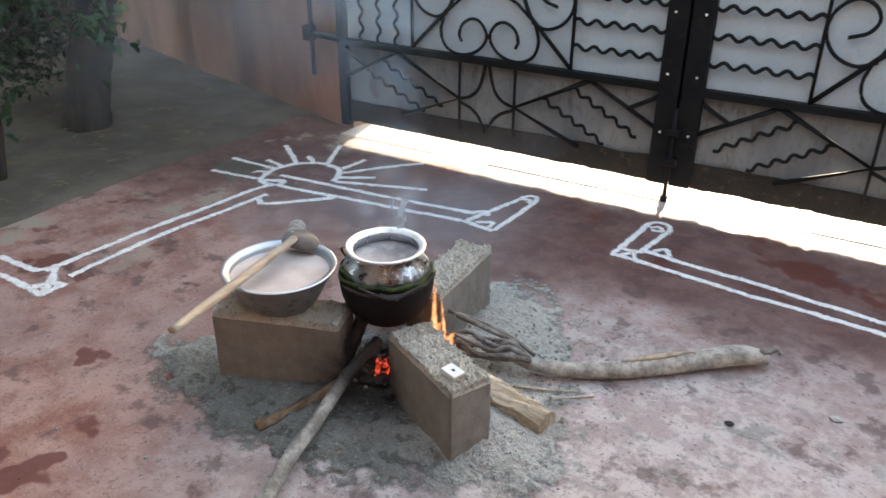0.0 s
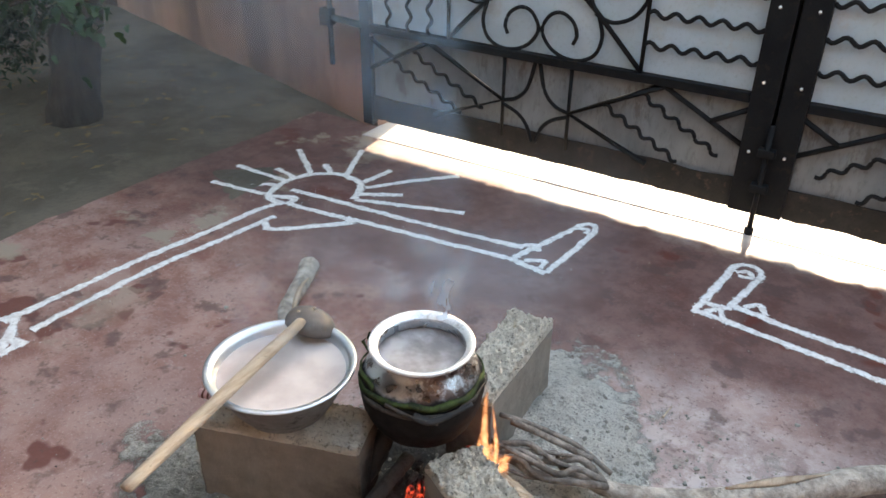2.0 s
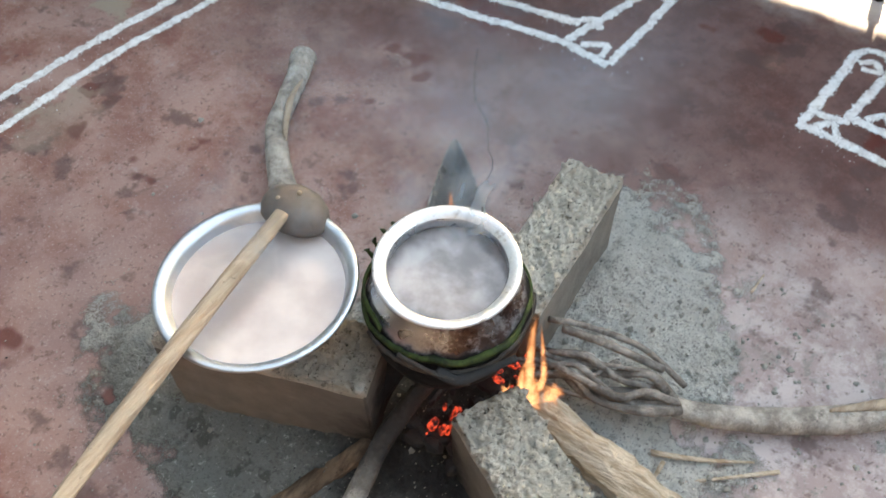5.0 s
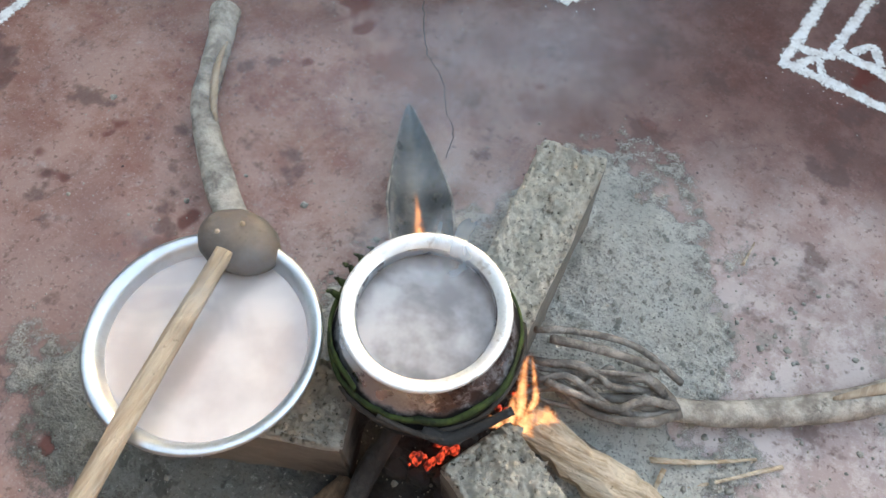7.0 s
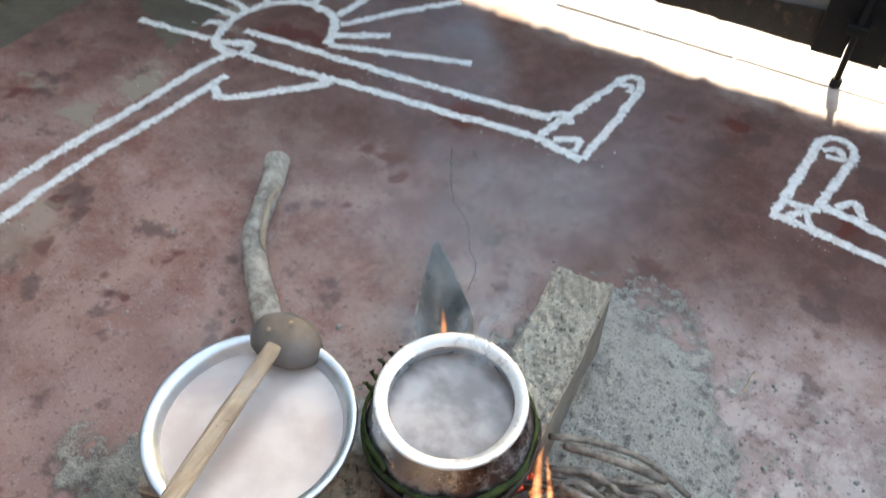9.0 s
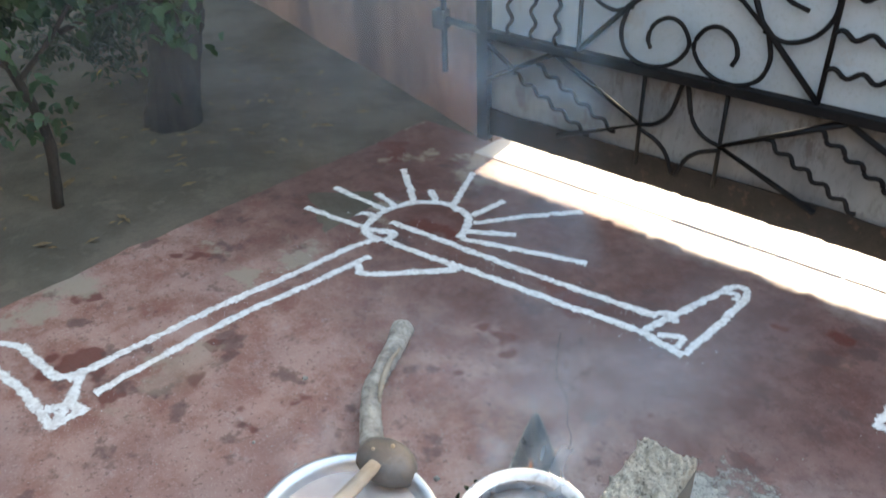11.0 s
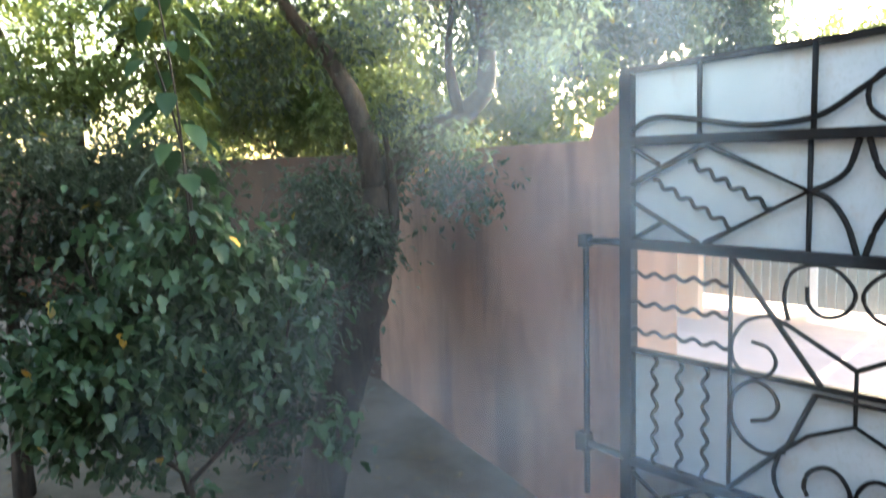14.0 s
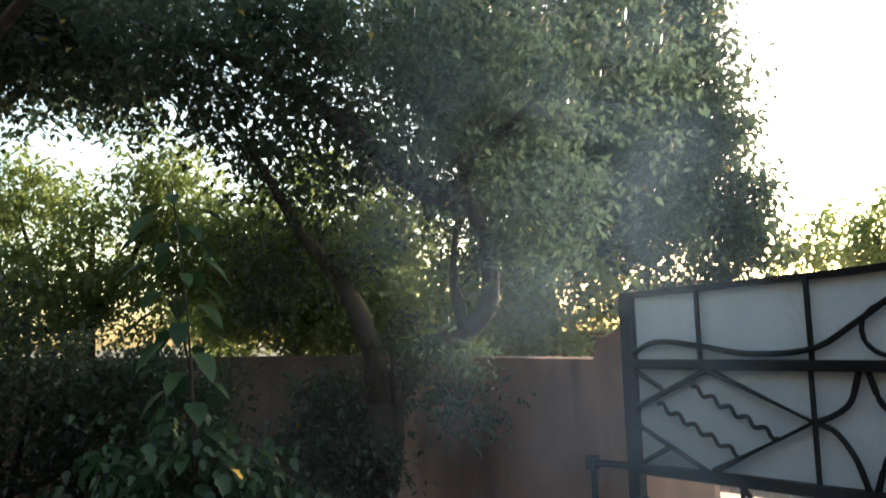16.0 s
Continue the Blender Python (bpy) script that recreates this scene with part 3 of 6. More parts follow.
# Unseen walls added behind and left to keep sky light off block fronts.
wall_run("wall_light_block", (3.0, -2.2), (-4.8, -2.2), [(0, 5.5), (1, 5.5)], 0.2, LIGHT_BLOCK, "plain plastered wall, unseen, added behind the yard to block sky light")
wall_run("wall_light_block_side", (-4.8, 0.1), (-4.8, -5), [(0, 3.6), (1, 3.6)], 0.2, LIGHT_BLOCK, "plain plastered wall, unseen, added at the left to block sky light")
wall_run("wall_yard_back", (-5.0, -5), (-12, -5), [(0, 2.5), (1, 2.5)], 0.2, WALL_DARK, "weathered wall behind the yard")
# Unseen slab added overhead to block sky light from behind.
porch = link_mesh("ceiling", box_bm((-4.8, -2.2, 2.65), (3.0, 0.1, 2.8), 0.01), LIGHT_BLOCK, False)
tagged(porch, "plain plastered slab overhead, unseen, added to block sky light", "ceiling", kind="structure")
# Unseen beam added to stop sun bouncing off the wall behind.
sun_block = link_mesh("wall_sun_block", box_bm((-4.6, -0.42, 1.98), (3.0, -0.22, 2.648), 0.01), LIGHT_BLOCK, False)
tagged(sun_block, "plain plastered beam, unseen, added to keep sun off the wall behind", "beam", kind="structure")


# ---- the gate ----
GATE_Y = 3.385


def gate_leaf(hinge_x, side):
    """One leaf, from its hinge (u = -0.9) to the meeting stile (u = 0.9)."""
    leaf = thing("gate_leaf", "black wrought-iron gate leaf with scrolls over pale blue sheet, closed", "gate", "leaves of the double gate")
    cx = hinge_x + 0.9 * side

    def at(u, z, y=0.0):
        return Vector((cx + u * side, GATE_Y + y, z))

    def slab(name, u0, u1, z0, z1, y0, y1, mat, bevel=0.003, label=""):
        xs = sorted((cx + u0 * side, cx + u1 * side))
        return part(name, box_bm((xs[0], GATE_Y + y0, z0), (xs[1], GATE_Y + y1, z1), bevel), mat, leaf, label, False)

    def bar(name, pts, r=0.0065, curve=False, y=-0.012):
        r *= {"diagonal": 1.6, "curved_bar": 1.3, "upright": 1.15}.get(name, 1.12)
        q = [at(u, z, y) for u, z in pts]
        if curve:
            q = smooth_path(q, 6)
        return part(name, sweep(bmesh.new(), q, r, 6), IRON, leaf)

    def wave(a, b, n=5, amp=0.011, y=-0.012):
        a, b = Vector(a), Vector(b)
        d = b - a
        nrm = Vector((-d.y, d.x)).normalized()
        q = []
        for i in range(n * 8 + 1):
            k = i / (n * 8)
            p = a + d * k + nrm * amp * math.sin(2 * math.pi * n * k)
            q.append(at(p.x, p.y, y))
        return part("wavy_bar", sweep(bmesh.new(), q, 0.0082, 6), IRON, leaf)

    def bottom_plate():
        """Rusty plate along the foot of the leaf, ragged below and rusted through in places along its seam."""
        bm = bmesh.new()
        n, holes = 120, ((0.355, 0.385), (0.485, 0.50), (0.585, 0.65), (0.70, 0.76), (-0.40, -0.375), (-0.07, -0.04)) if side > 0 else ((0.60, 0.64), (0.47, 0.49), (0.10, 0.12), (-0.13, -0.08), (0.06, 0.07))
        rows = []
        for i in range(n + 1):
            u = -0.85 + 1.695 * i / n
            low = 0.054 + 0.006 * noise.noise((u * 7, side, 1)) + 0.005 * noise.noise((u * 31, side, 4))
            slit = 0.116 + 0.004 * noise.noise((u * 9, side, 7))
            zs = (low, slit - 0.0008, slit + 0.0008 + 0.0006 * noise.noise((u * 40, side, 9)), 0.172 + 0.01 * noise.noise((u * 5, side, 2)))
            rows.append((u, [bm.verts.new(at(u, z, 0.0)) for z in zs], [bm.verts.new(at(u, z, 0.006)) for z in zs]))
        for (u, a, c), (w, b, d) in zip(rows, rows[1:]):
            bm.faces.new((a[0], c[0], d[0], b[0]))
            bm.faces.new((a[3], b[3], d[3], c[3]))
            for k in range(3):
                if k == 1 and any(h0 < u + 0.004 and w - 0.004 < h1 for h0, h1 in holes):
                    continue
                bm.faces.new((a[k], b[k], b[k + 1], a[k + 1]))
                bm.faces.new((c[k], c[k + 1], d[k + 1], d[k]))
        bmesh.ops.recalc_face_normals(bm, faces=bm.faces)
        part("bottom_plate", bm, RUSTY, leaf, "ragged rusty foot plate with small holes", False)

    def top(u):
        return 2.035 + 0.03 * (u + 0.9) + 0.05 * max(0, u + 0.1) ** 1.6

    # frame
    slab("hinge_stile", -0.905, -0.85, 0.03, 2.035, -0.02, 0.025, IRON)
    stile = slab("meeting_stile", 0.845, 0.936, 0.058, 2.10, -0.03, 0.025, IRON)
    bottom_plate()
    for z0, z1 in ((0.478, 0.512), (1.355, 1.395), (1.752, 1.788)):
        slab("rail", -0.85, 0.845, z0, z1, -0.028, 0.012, IRON, 0.004)
    slab("rail", -0.85, 0.845, 0.943, 0.963, -0.016, 0.010, IRON, 0.003)
    part("top_rail", sweep(bmesh.new(), [at(-0.9 + 1.8 * i / 24, top(-0.9 + 1.8 * i / 24), -0.004) for i in range(25)], 0.017, 4, turn=0.0), IRON, leaf, smooth=False)
    if side > 0:
        slab("cover_strip", 0.915, 0.965, 0.08, 2.10, 0.026, 0.031, IRON, 0.0)
    # sheets
    slab("sheet_panel", -0.85, 0.845, 0.495, 0.945, 0.012, 0.015, SHEET, 0.0, "pale blue painted metal sheet")
    # The lowest field has a darker, mottled grey sheet.
    slab("sheet_panel", -0.85, 0.845, 0.140, 0.4945, 0.012, 0.015, DARK_SHEET, 0.0, "mottled grey metal sheet, darker than those above")
    slab("sheet_panel", -0.85, 0.845, 1.39, 1.755, 0.012, 0.015, SHEET, 0.0, "pale blue painted metal sheet")
    bm = bmesh.new()
    lo, hi = [], []
    for i in range(25):
        u = -0.85 + 1.695 * i / 24
        lo.append((bm.verts.new(at(u, 1.788, 0.012)), bm.verts.new(at(u, 1.788, 0.015))))
        hi.append((bm.verts.new(at(u, top(u), 0.012)), bm.verts.new(at(u, top(u), 0.015))))
    for i in range(24):
        for k in (0, 1):
            bm.faces.new((lo[i][k], lo[i + 1][k], hi[i + 1][k], hi[i][k]))
    bmesh.ops.recalc_face_normals(bm, faces=bm.faces)
    part("sheet_panel", bm, SHEET, leaf, "pale blue painted metal sheet", False)
    # long uprights
    for u in (-0.43, 0.43):
        bar("upright", [(u, 0.51), (u, 1.36)], 0.007)
    # lowest field: zigzag, wavy bars, ogee
    for s in (-1, 1):
        bar("diagonal", [(s * 0.85, 0.31), (s * 0.53, 0.478)])
        bar("diagonal", [(s * 0.53, 0.478), (s * 0.152, 0.29), (s * 0.5, 0.15)], 0.008)
        bar("diagonal", [(s * 0.85, 0.45), (s * 0.72, 0.378)])
        bar("upright", [(s * 0.152, 0.478), (s * 0.152, 0.13)])
        bar("curved_bar", [(s * 0.152, 0.29), (s * 0.09, 0.31), (s * 0.04, 0.365), (s * 0.010, 0.478)], 0.0065, True)
        bar("curved_bar", [(s * 0.152, 0.275), (s * 0.08, 0.245), (s * 0.035, 0.20), (s * 0.008, 0.13)], 0.0065, True)
        # field of scrolls
        bar("scroll", [(s * 0.242, 0.70), (s * 0.262, 0.62), (s * 0.24, 0.55), (s * 0.177, 0.515), (s * 0.10, 0.52), (s * 0.04, 0.555), (s * 0.008, 0.615), (s * 0.04, 0.675), (s * 0.09, 0.69), (s * 0.14, 0.66), (s * 0.158, 0.61), (s * 0.145, 0.575)], 0.007, True)
        bar("arch_bar", [(s * 0.242, 0.70), (s * 0.148, 0.782), (s * 0.0, 0.85)], 0.0065)
        bar("diagonal", [(s * 0.127, 0.925), (s * 0.215, 0.73), (s * 0.43, 0.515)], 0.0065)
        bar("scroll", [(s * 0.225, 0.705), (s * 0.30, 0.682), (s * 0.38, 0.715), (s * 0.424, 0.79), (s * 0.412, 0.875), (s * 0.345, 0.93), (s * 0.28, 0.912), (s * 0.252, 0.86), (s * 0.28, 0.81), (s * 0.347, 0.785)], 0.007, True)
        # open field
        bar("scroll", [(s * 0.225, 1.142), (s * 0.295, 1.165), (s * 0.38, 1.13), (s * 0.425, 1.05), (s * 0.41, 0.98), (s * 0.345, 0.945), (s * 0.285, 0.965), (s * 0.262, 1.01), (s * 0.29, 1.055), (s * 0.35, 1.068)], 0.0065, True)
        bar("diagonal", [(s * 0.43, 1.357), (s * 0.108, 0.957)], 0.007)
        bar("diagonal", [(s * 0.239, 1.152), (0.0, 1.03)], 0.0055)
        bar("scroll", [(s * 0.222, 1.16), (s * 0.238, 1.24), (s * 0.215, 1.32), (s * 0.15, 1.352), (s * 0.07, 1.342), (s * 0.012, 1.275), (s * 0.04, 1.21), (s * 0.105, 1.187), (s * 0.155, 1.22), (s * 0.163, 1.28)], 0.0065, True)
        # upper field
        bar("diagonal", [(s * 0.85, 1.605), (s * 0.535, 1.752), (s * 0.165, 1.59), (s * 0.535, 1.397)], 0.008)
        bar("diagonal", [(s * 0.85, 1.745), (s * 0.73, 1.68)])
        bar("diagonal", [(s * 0.85, 1.54), (s * 0.56, 1.395)])
        bar("diagonal", [(s * 0.84, 1.395), (s * 0.715, 1.463)])
        wave((s * 0.751, 1.622), (s * 0.42, 1.456), 5, 0.010)
        wave((s * 0.602, 1.69), (s * 0.287, 1.53), 5, 0.010)
        bar("upright", [(s * 0.162, 1.395), (s * 0.162, 1.752)], 0.0075)
        bar("curved_bar", [(s * 0.165, 1.59), (s * 0.10, 1.615), (s * 0.045, 1.66), (s * 0.014, 1.752)], 0.0075, True)
        bar("curved_bar", [(s * 0.165, 1.59), (s * 0.10, 1.565), (s * 0.045, 1.49), (s * 0.012, 1.395)], 0.0075, True)
        # top field
        bar("upright", [(s * 0.56, 1.788), (s * 0.56, top(s * 0.56))], 0.008)
        bar("upright", [(s * 0.155, 1.788), (s * 0.155, top(s * 0.155))], 0.008)
    for a, b in (((-0.72, 0.36), (-0.36, 0.19)), ((-0.61, 0.42), (-0.25, 0.235)), ((0.30, 0.358), (0.62, 0.19)), ((0.445, 0.432), (0.77, 0.25))):
        wave(a, b, 5)
    bar("cross_bar", [(-0.127, 0.925), (0.127, 0.925)])
    bar("stem", [(0, 1.03), (0, 0.85)], 0.006)
    for u in (-0.745, -0.635, -0.527):
        wave((u, 0.945), (u, 0.51), 5, 0.012)
    for z in (0.62, 0.735, 0.85):
        wave((0.43, z), (0.845, z), 5, 0.012)
    for z in (1.258, 1.142, 1.032):
        wave((-0.85, z), (-0.43, z), 5, 0.009)
        wave((0.43, z), (0.845, z), 5, 0.009)
    bar("curved_bar", [(-0.85, 1.81), (-0.78, 1.845), (-0.70, 1.853), (-0.56, 1.836), (-0.365, 1.808), (-0.151, 1.824), (-0.007, 1.905), (0.12, 1.985), (0.3, 2.03)], 0.008, True)
    bar("ring", [(0.09 + 0.085 * math.cos(a), 1.88 + 0.08 * math.sin(a)) for a in (2 * math.pi * k / 20 for k in range(21))], 0.007)
    for i in range(7):
        z = 0.3 + 0.26 * i
        bm = bmesh.new()
        bmesh.ops.create_uvsphere(bm, u_segments=8, v_segments=6, radius=0.006, matrix=Matrix.Translation(at(0.88, z, -0.031)))
        part("rivet", bm, BRIGHT_RIM, stile)
    return leaf


gate_leaf(-2.62, 1)
gate_leaf(1.065, -1)


def drop_bolt():
    """Iron drop bolt where the leaves meet, its foot on the floor."""
    t = thing("drop_bolt", "black iron drop bolt standing on the floor at the gate", "bolt", at=(-0.775, 3.335, 0))
    part("rod", sweep(bmesh.new(), [(0.0, 0, 0.42), (0.0, 0, 0.13), (0.004, -0.03, 0.0)], 0.010, 8), IRON, t)
    part("foot", sweep(bmesh.new(), [(0.004, -0.03, 0.0), (0.004, -0.031, 0.025)], 0.017, 10), IRON, t)
    part("guide", box_bm((-0.03, -0.016, 0.30), (0.03, 0.02, 0.33), 0.003), IRON, t)
    part("guide", box_bm((-0.03, -0.016, 0.16), (0.03, 0.02, 0.19), 0.003), IRON, t)


drop_bolt()


def hinge_rod():
    """Long hinge rod on the wall end with its two arms."""
    t = thing("hinge_rod", "black iron hinge rod with two arms on the pink wall end", "hinge")
    part("rod", sweep(bmesh.new(), [(-2.80, 3.37, 0.29), (-2.797, 3.37, 1.37)], 0.013, 8), IRON, t)
    part("arm", sweep(bmesh.new(), [(-2.80, 3.37, 1.37), (-2.72, 3.375, 1.375), (-2.60, 3.38, 1.375)], 0.015, 6), IRON, t)
    part("arm", sweep(bmesh.new(), [(-2.84, 3.37, 0.515), (-2.72, 3.375, 0.508), (-2.60, 3.38, 0.497)], 0.017, 6), IRON, t)
    part("collar", box_bm((-2.845, 3.345, 0.475), (-2.785, 3.395, 0.555), 0.005), IRON, t)
    part("collar", box_bm((-2.825, 3.35, 1.345), (-2.78, 3.395, 1.40), 0.005), IRON, t)


hinge_rod()


# ---- beyond the gate ----
def lane_side():
    t = thing("lane_gate", "grey-green ribbed metal gate of the house across the lane", "gate")
    part("panel", box_bm((-6.0, 8.98, 0.05), (-3.72, 9.0, 1.9)), FAR_GREY, t, smooth=False)
    for i in range(23):
        x = -5.92 + i * 0.1
        part("rib", box_bm((x - 0.012, 8.955, 0.06), (x + 0.012, 8.982, 1.9), 0.003), FAR_GREY, t, smooth=False)
    part("stile", box_bm((-4.47, 8.94, 0.03), (-4.40, 8.98, 1.95), 0.004), FAR_WHITE, t, "white-painted stile", False)
    p = thing("gate_pillar", "orange plastered gate pillar edged with brown stone across the lane", "pillar")
    part("shaft", box_bm((-5.66, 8.0, -0.05), (-5.18, 8.1, 2.3), 0.01), ORANGE, p, smooth=False)
    part("stone_cladding", box_bm((-5.98, 7.98, -0.05), (-5.662, 8.4, 2.3), 0.02), BROWN_STONE, p, smooth=False)
    part("cap", box_bm((-6.03, 7.94, 2.3), (-5.13, 8.45, 2.38), 0.015), ORANGE, p, smooth=False)
    # In view only at its left; run on to block low sky glow.
    w = wall_run("wall_lane", (-3.7, 9.2), (2.6, 9.2), [(0, 1.15), (1, 1.15)], 0.2, FAR_WHITE, "low white plastered wall across the lane, run on unseen to block sky glow")
    wall_run("wall_lane_left", (-14, 8.5), (-6.0, 8.2), [(0, 1.9), (1, 1.9)], 0.2, WALL_DARK, "weathered wall across the lane beneath the trees")


lane_side()


# ---- the hearth: sand bed, three blocks ----
def hump(x, y, cx, cy, rx, ry, h):
    d = ((x - cx) / rx) ** 2 + ((y - cy) / ry) ** 2
    return h * math.exp(-d)


def bed_height(x, y):
    """Height of the sand and ash heaped under and round the blocks."""
    z = hump(x, y, -1.36, 1.36, 0.36, 0.20, 0.030) + hump(x, y, -1.12, 1.55, 0.30, 0.30, 0.030)
    z += hump(x, y, -0.97, 2.02, 0.20, 0.22, 0.046) + hump(x, y, -0.70, 1.47, 0.17, 0.14, 0.055) + hump(x, y, -0.80, 1.75, 0.22, 0.20, 0.020)
    z += hump(x, y, -1.70, 1.36, 0.12, 0.12, 0.014) + hump(x, y, -1.00, 1.28, 0.22, 0.16, 0.012)
    p = Vector((x, y, 0))
    z += (0.014 * noise.noise(p * 7) + 0.010 * noise.noise(p * 19) + 0.0055 * noise.noise(p * 55) - 0.012 * max(0, noise.noise(p * 24 + Vector((3, 1, 0))) - 0.25)) * min(1.0, z / 0.012)
    return z - 0.0085 - 0.005 * noise.noise(p * 9) - 0.004 * noise.noise(p * 32) - 0.003 * noise.noise(p * 90)


def ash_bed():
    x0, x1, y0, y1, n = -2.0, -0.2, 0.85, 2.5, 380
    verts, idx = [], {}
    for j in range(n + 1):
        for i in range(n + 1):
            x, y = x0 + (x1 - x0) * i / n, y0 + (y1 - y0) * j / n
            verts.append((x, y, max(bed_height(x, y), -0.004)))
    faces = []
    for j in range(n):
        for i in range(n):
            q = (j * (n + 1) + i, j * (n + 1) + i + 1, (j + 1) * (n + 1) + i + 1, (j + 1) * (n + 1) + i)
            if max(verts[k][2] for k in q) > -0.003:
                faces.append(q)
    used = sorted({k for f in faces for k in f})
    remap = {k: i for i, k in enumerate(used)}
    ob = mesh_from("ash_bed", [verts[k] for k in used], [tuple(remap[k] for k in f) for f in faces], ASH, True)
    return tagged(ob, "grey sand and ash heaped on the floor under the hearth", "sand", kind="stuff")


ash_bed()


def rough_block(length, width, height, seed):
    """A cast concrete block: coarse top, worn corners."""
    bm = bmesh.new()
    nx, ny, nz = 120, 44, 24
    cache = {}

    def v(i, j, k):
        if (i, j, k) not in cache:
            p = Vector((length * (i / nx - 0.5), width * (j / ny - 0.5), height * k / nz))
            q = Vector(p)
            out = Vector((((i == nx) - (i == 0)), ((j == ny) - (j == 0)), (k == nz)))
            edge = abs(out.x) + abs(out.y) + abs(out.z)
            s = Vector((seed * 3.1, seed, seed * 2.0))
            amt = 0.0018 * noise.noise(p * 40 + s) + 0.003 * noise.noise(p * 9 + s)
            if k == nz:
                pit = noise.noise(p * 48 + s)
                amt += 0.011 * noise.noise(p * 150 + s) + 0.010 * noise.noise(p * 34 + s) - 0.034 * max(0, pit - 0.28) - 0.022 * max(0, noise.noise(p * 95 + s * 2) - 0.25)
            if edge > 1:
                amt -= (0.004 + 0.006 * max(0, noise.noise(p * 25 + s) + 0.2)) * (edge - 1)
            q += out * amt
            cache[i, j, k] = bm.verts.new(q)
        return cache[i, j, k]

    def face(a, b, c, d):
        f = bm.faces.new((a, b, c, d))
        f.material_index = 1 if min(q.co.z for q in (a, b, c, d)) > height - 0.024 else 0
    for i in range(nx):
        for j in range(ny):
            face(v(i, j, nz), v(i + 1, j, nz), v(i + 1, j + 1, nz), v(i, j + 1, nz))
            face(v(i, j, 0), v(i, j + 1, 0), v(i + 1, j + 1, 0), v(i + 1, j, 0))
    for k in range(nz):
        for i in range(nx):
            face(v(i, 0, k), v(i + 1, 0, k), v(i + 1, 0, k + 1), v(i, 0, k + 1))
            face(v(i, ny, k), v(i, ny, k + 1), v(i + 1, ny, k + 1), v(i + 1, ny, k))
        for j in range(ny):
            face(v(0, j, k), v(0, j, k + 1), v(0, j + 1, k + 1), v(0, j + 1, k))
            face(v(nx, j, k), v(nx, j + 1, k), v(nx, j + 1, k + 1), v(nx, j, k + 1))
    return bm


def block(cx, cy, turn, length, width, top, seed, label):
    ob = link_mesh("concrete_block", rough_block(length, width, top - 0.004, seed), CONCRETE)
    ob.matrix_world = pose(cx, cy, 0.004, 0, 0, turn)
    return tagged(ob, label, "block", "blocks of the hearth")


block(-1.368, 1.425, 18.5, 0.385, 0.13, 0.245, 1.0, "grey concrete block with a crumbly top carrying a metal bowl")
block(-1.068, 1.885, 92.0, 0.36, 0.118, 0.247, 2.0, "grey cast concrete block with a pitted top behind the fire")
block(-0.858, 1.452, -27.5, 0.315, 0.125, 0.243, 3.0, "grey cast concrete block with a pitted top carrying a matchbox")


# ---- pot ----
def pot():
    t = thing("cooking_pot", "round aluminium pot blackened with soot, steaming on the blocks", "pot", at=(-1.119, 1.602, 0.232))
    outer = [(0.0, -0.036), (0.05, -0.033), (0.083, -0.022), (0.104, -0.003), (0.119, 0.022), (0.131, 0.055), (0.136, 0.088), (0.136, 0.105), (0.129, 0.130), (0.117, 0.152), (0.104, 0.168), (0.098, 0.178), (0.097, 0.188), (0.1, 0.195)]
    inner = [(0.094, 0.193), (0.092, 0.185), (0.095, 0.172), (0.110, 0.152), (0.125, 0.126), (0.130, 0.100), (0.118, 0.04), (0.0, -0.028)]
    part("body", lathe(bmesh.new(), outer + inner, 72, 0.0012), POT_METAL, t, "soot-blackened belly with bare metal shoulder")
    rim = [(0.094, 0.193), (0.1, 0.199), (0.108, 0.203), (0.113, 0.203), (0.1145, 0.199), (0.112, 0.195), (0.104, 0.193), (0.098, 0.189), (0.094, 0.193)]
    part("rim", lathe(bmesh.new(), rim, 72, 0.0006), BRIGHT_RIM, t, "bright scratched flared rim")
    bm = bmesh.new()
    lathe(bm, [(0.0, 0.163), (0.05, 0.1635), (0.103, 0.163)], 48)
    part("simmering_water", bm, BROTH, t, "cloudy simmering water")
    return t


pot()


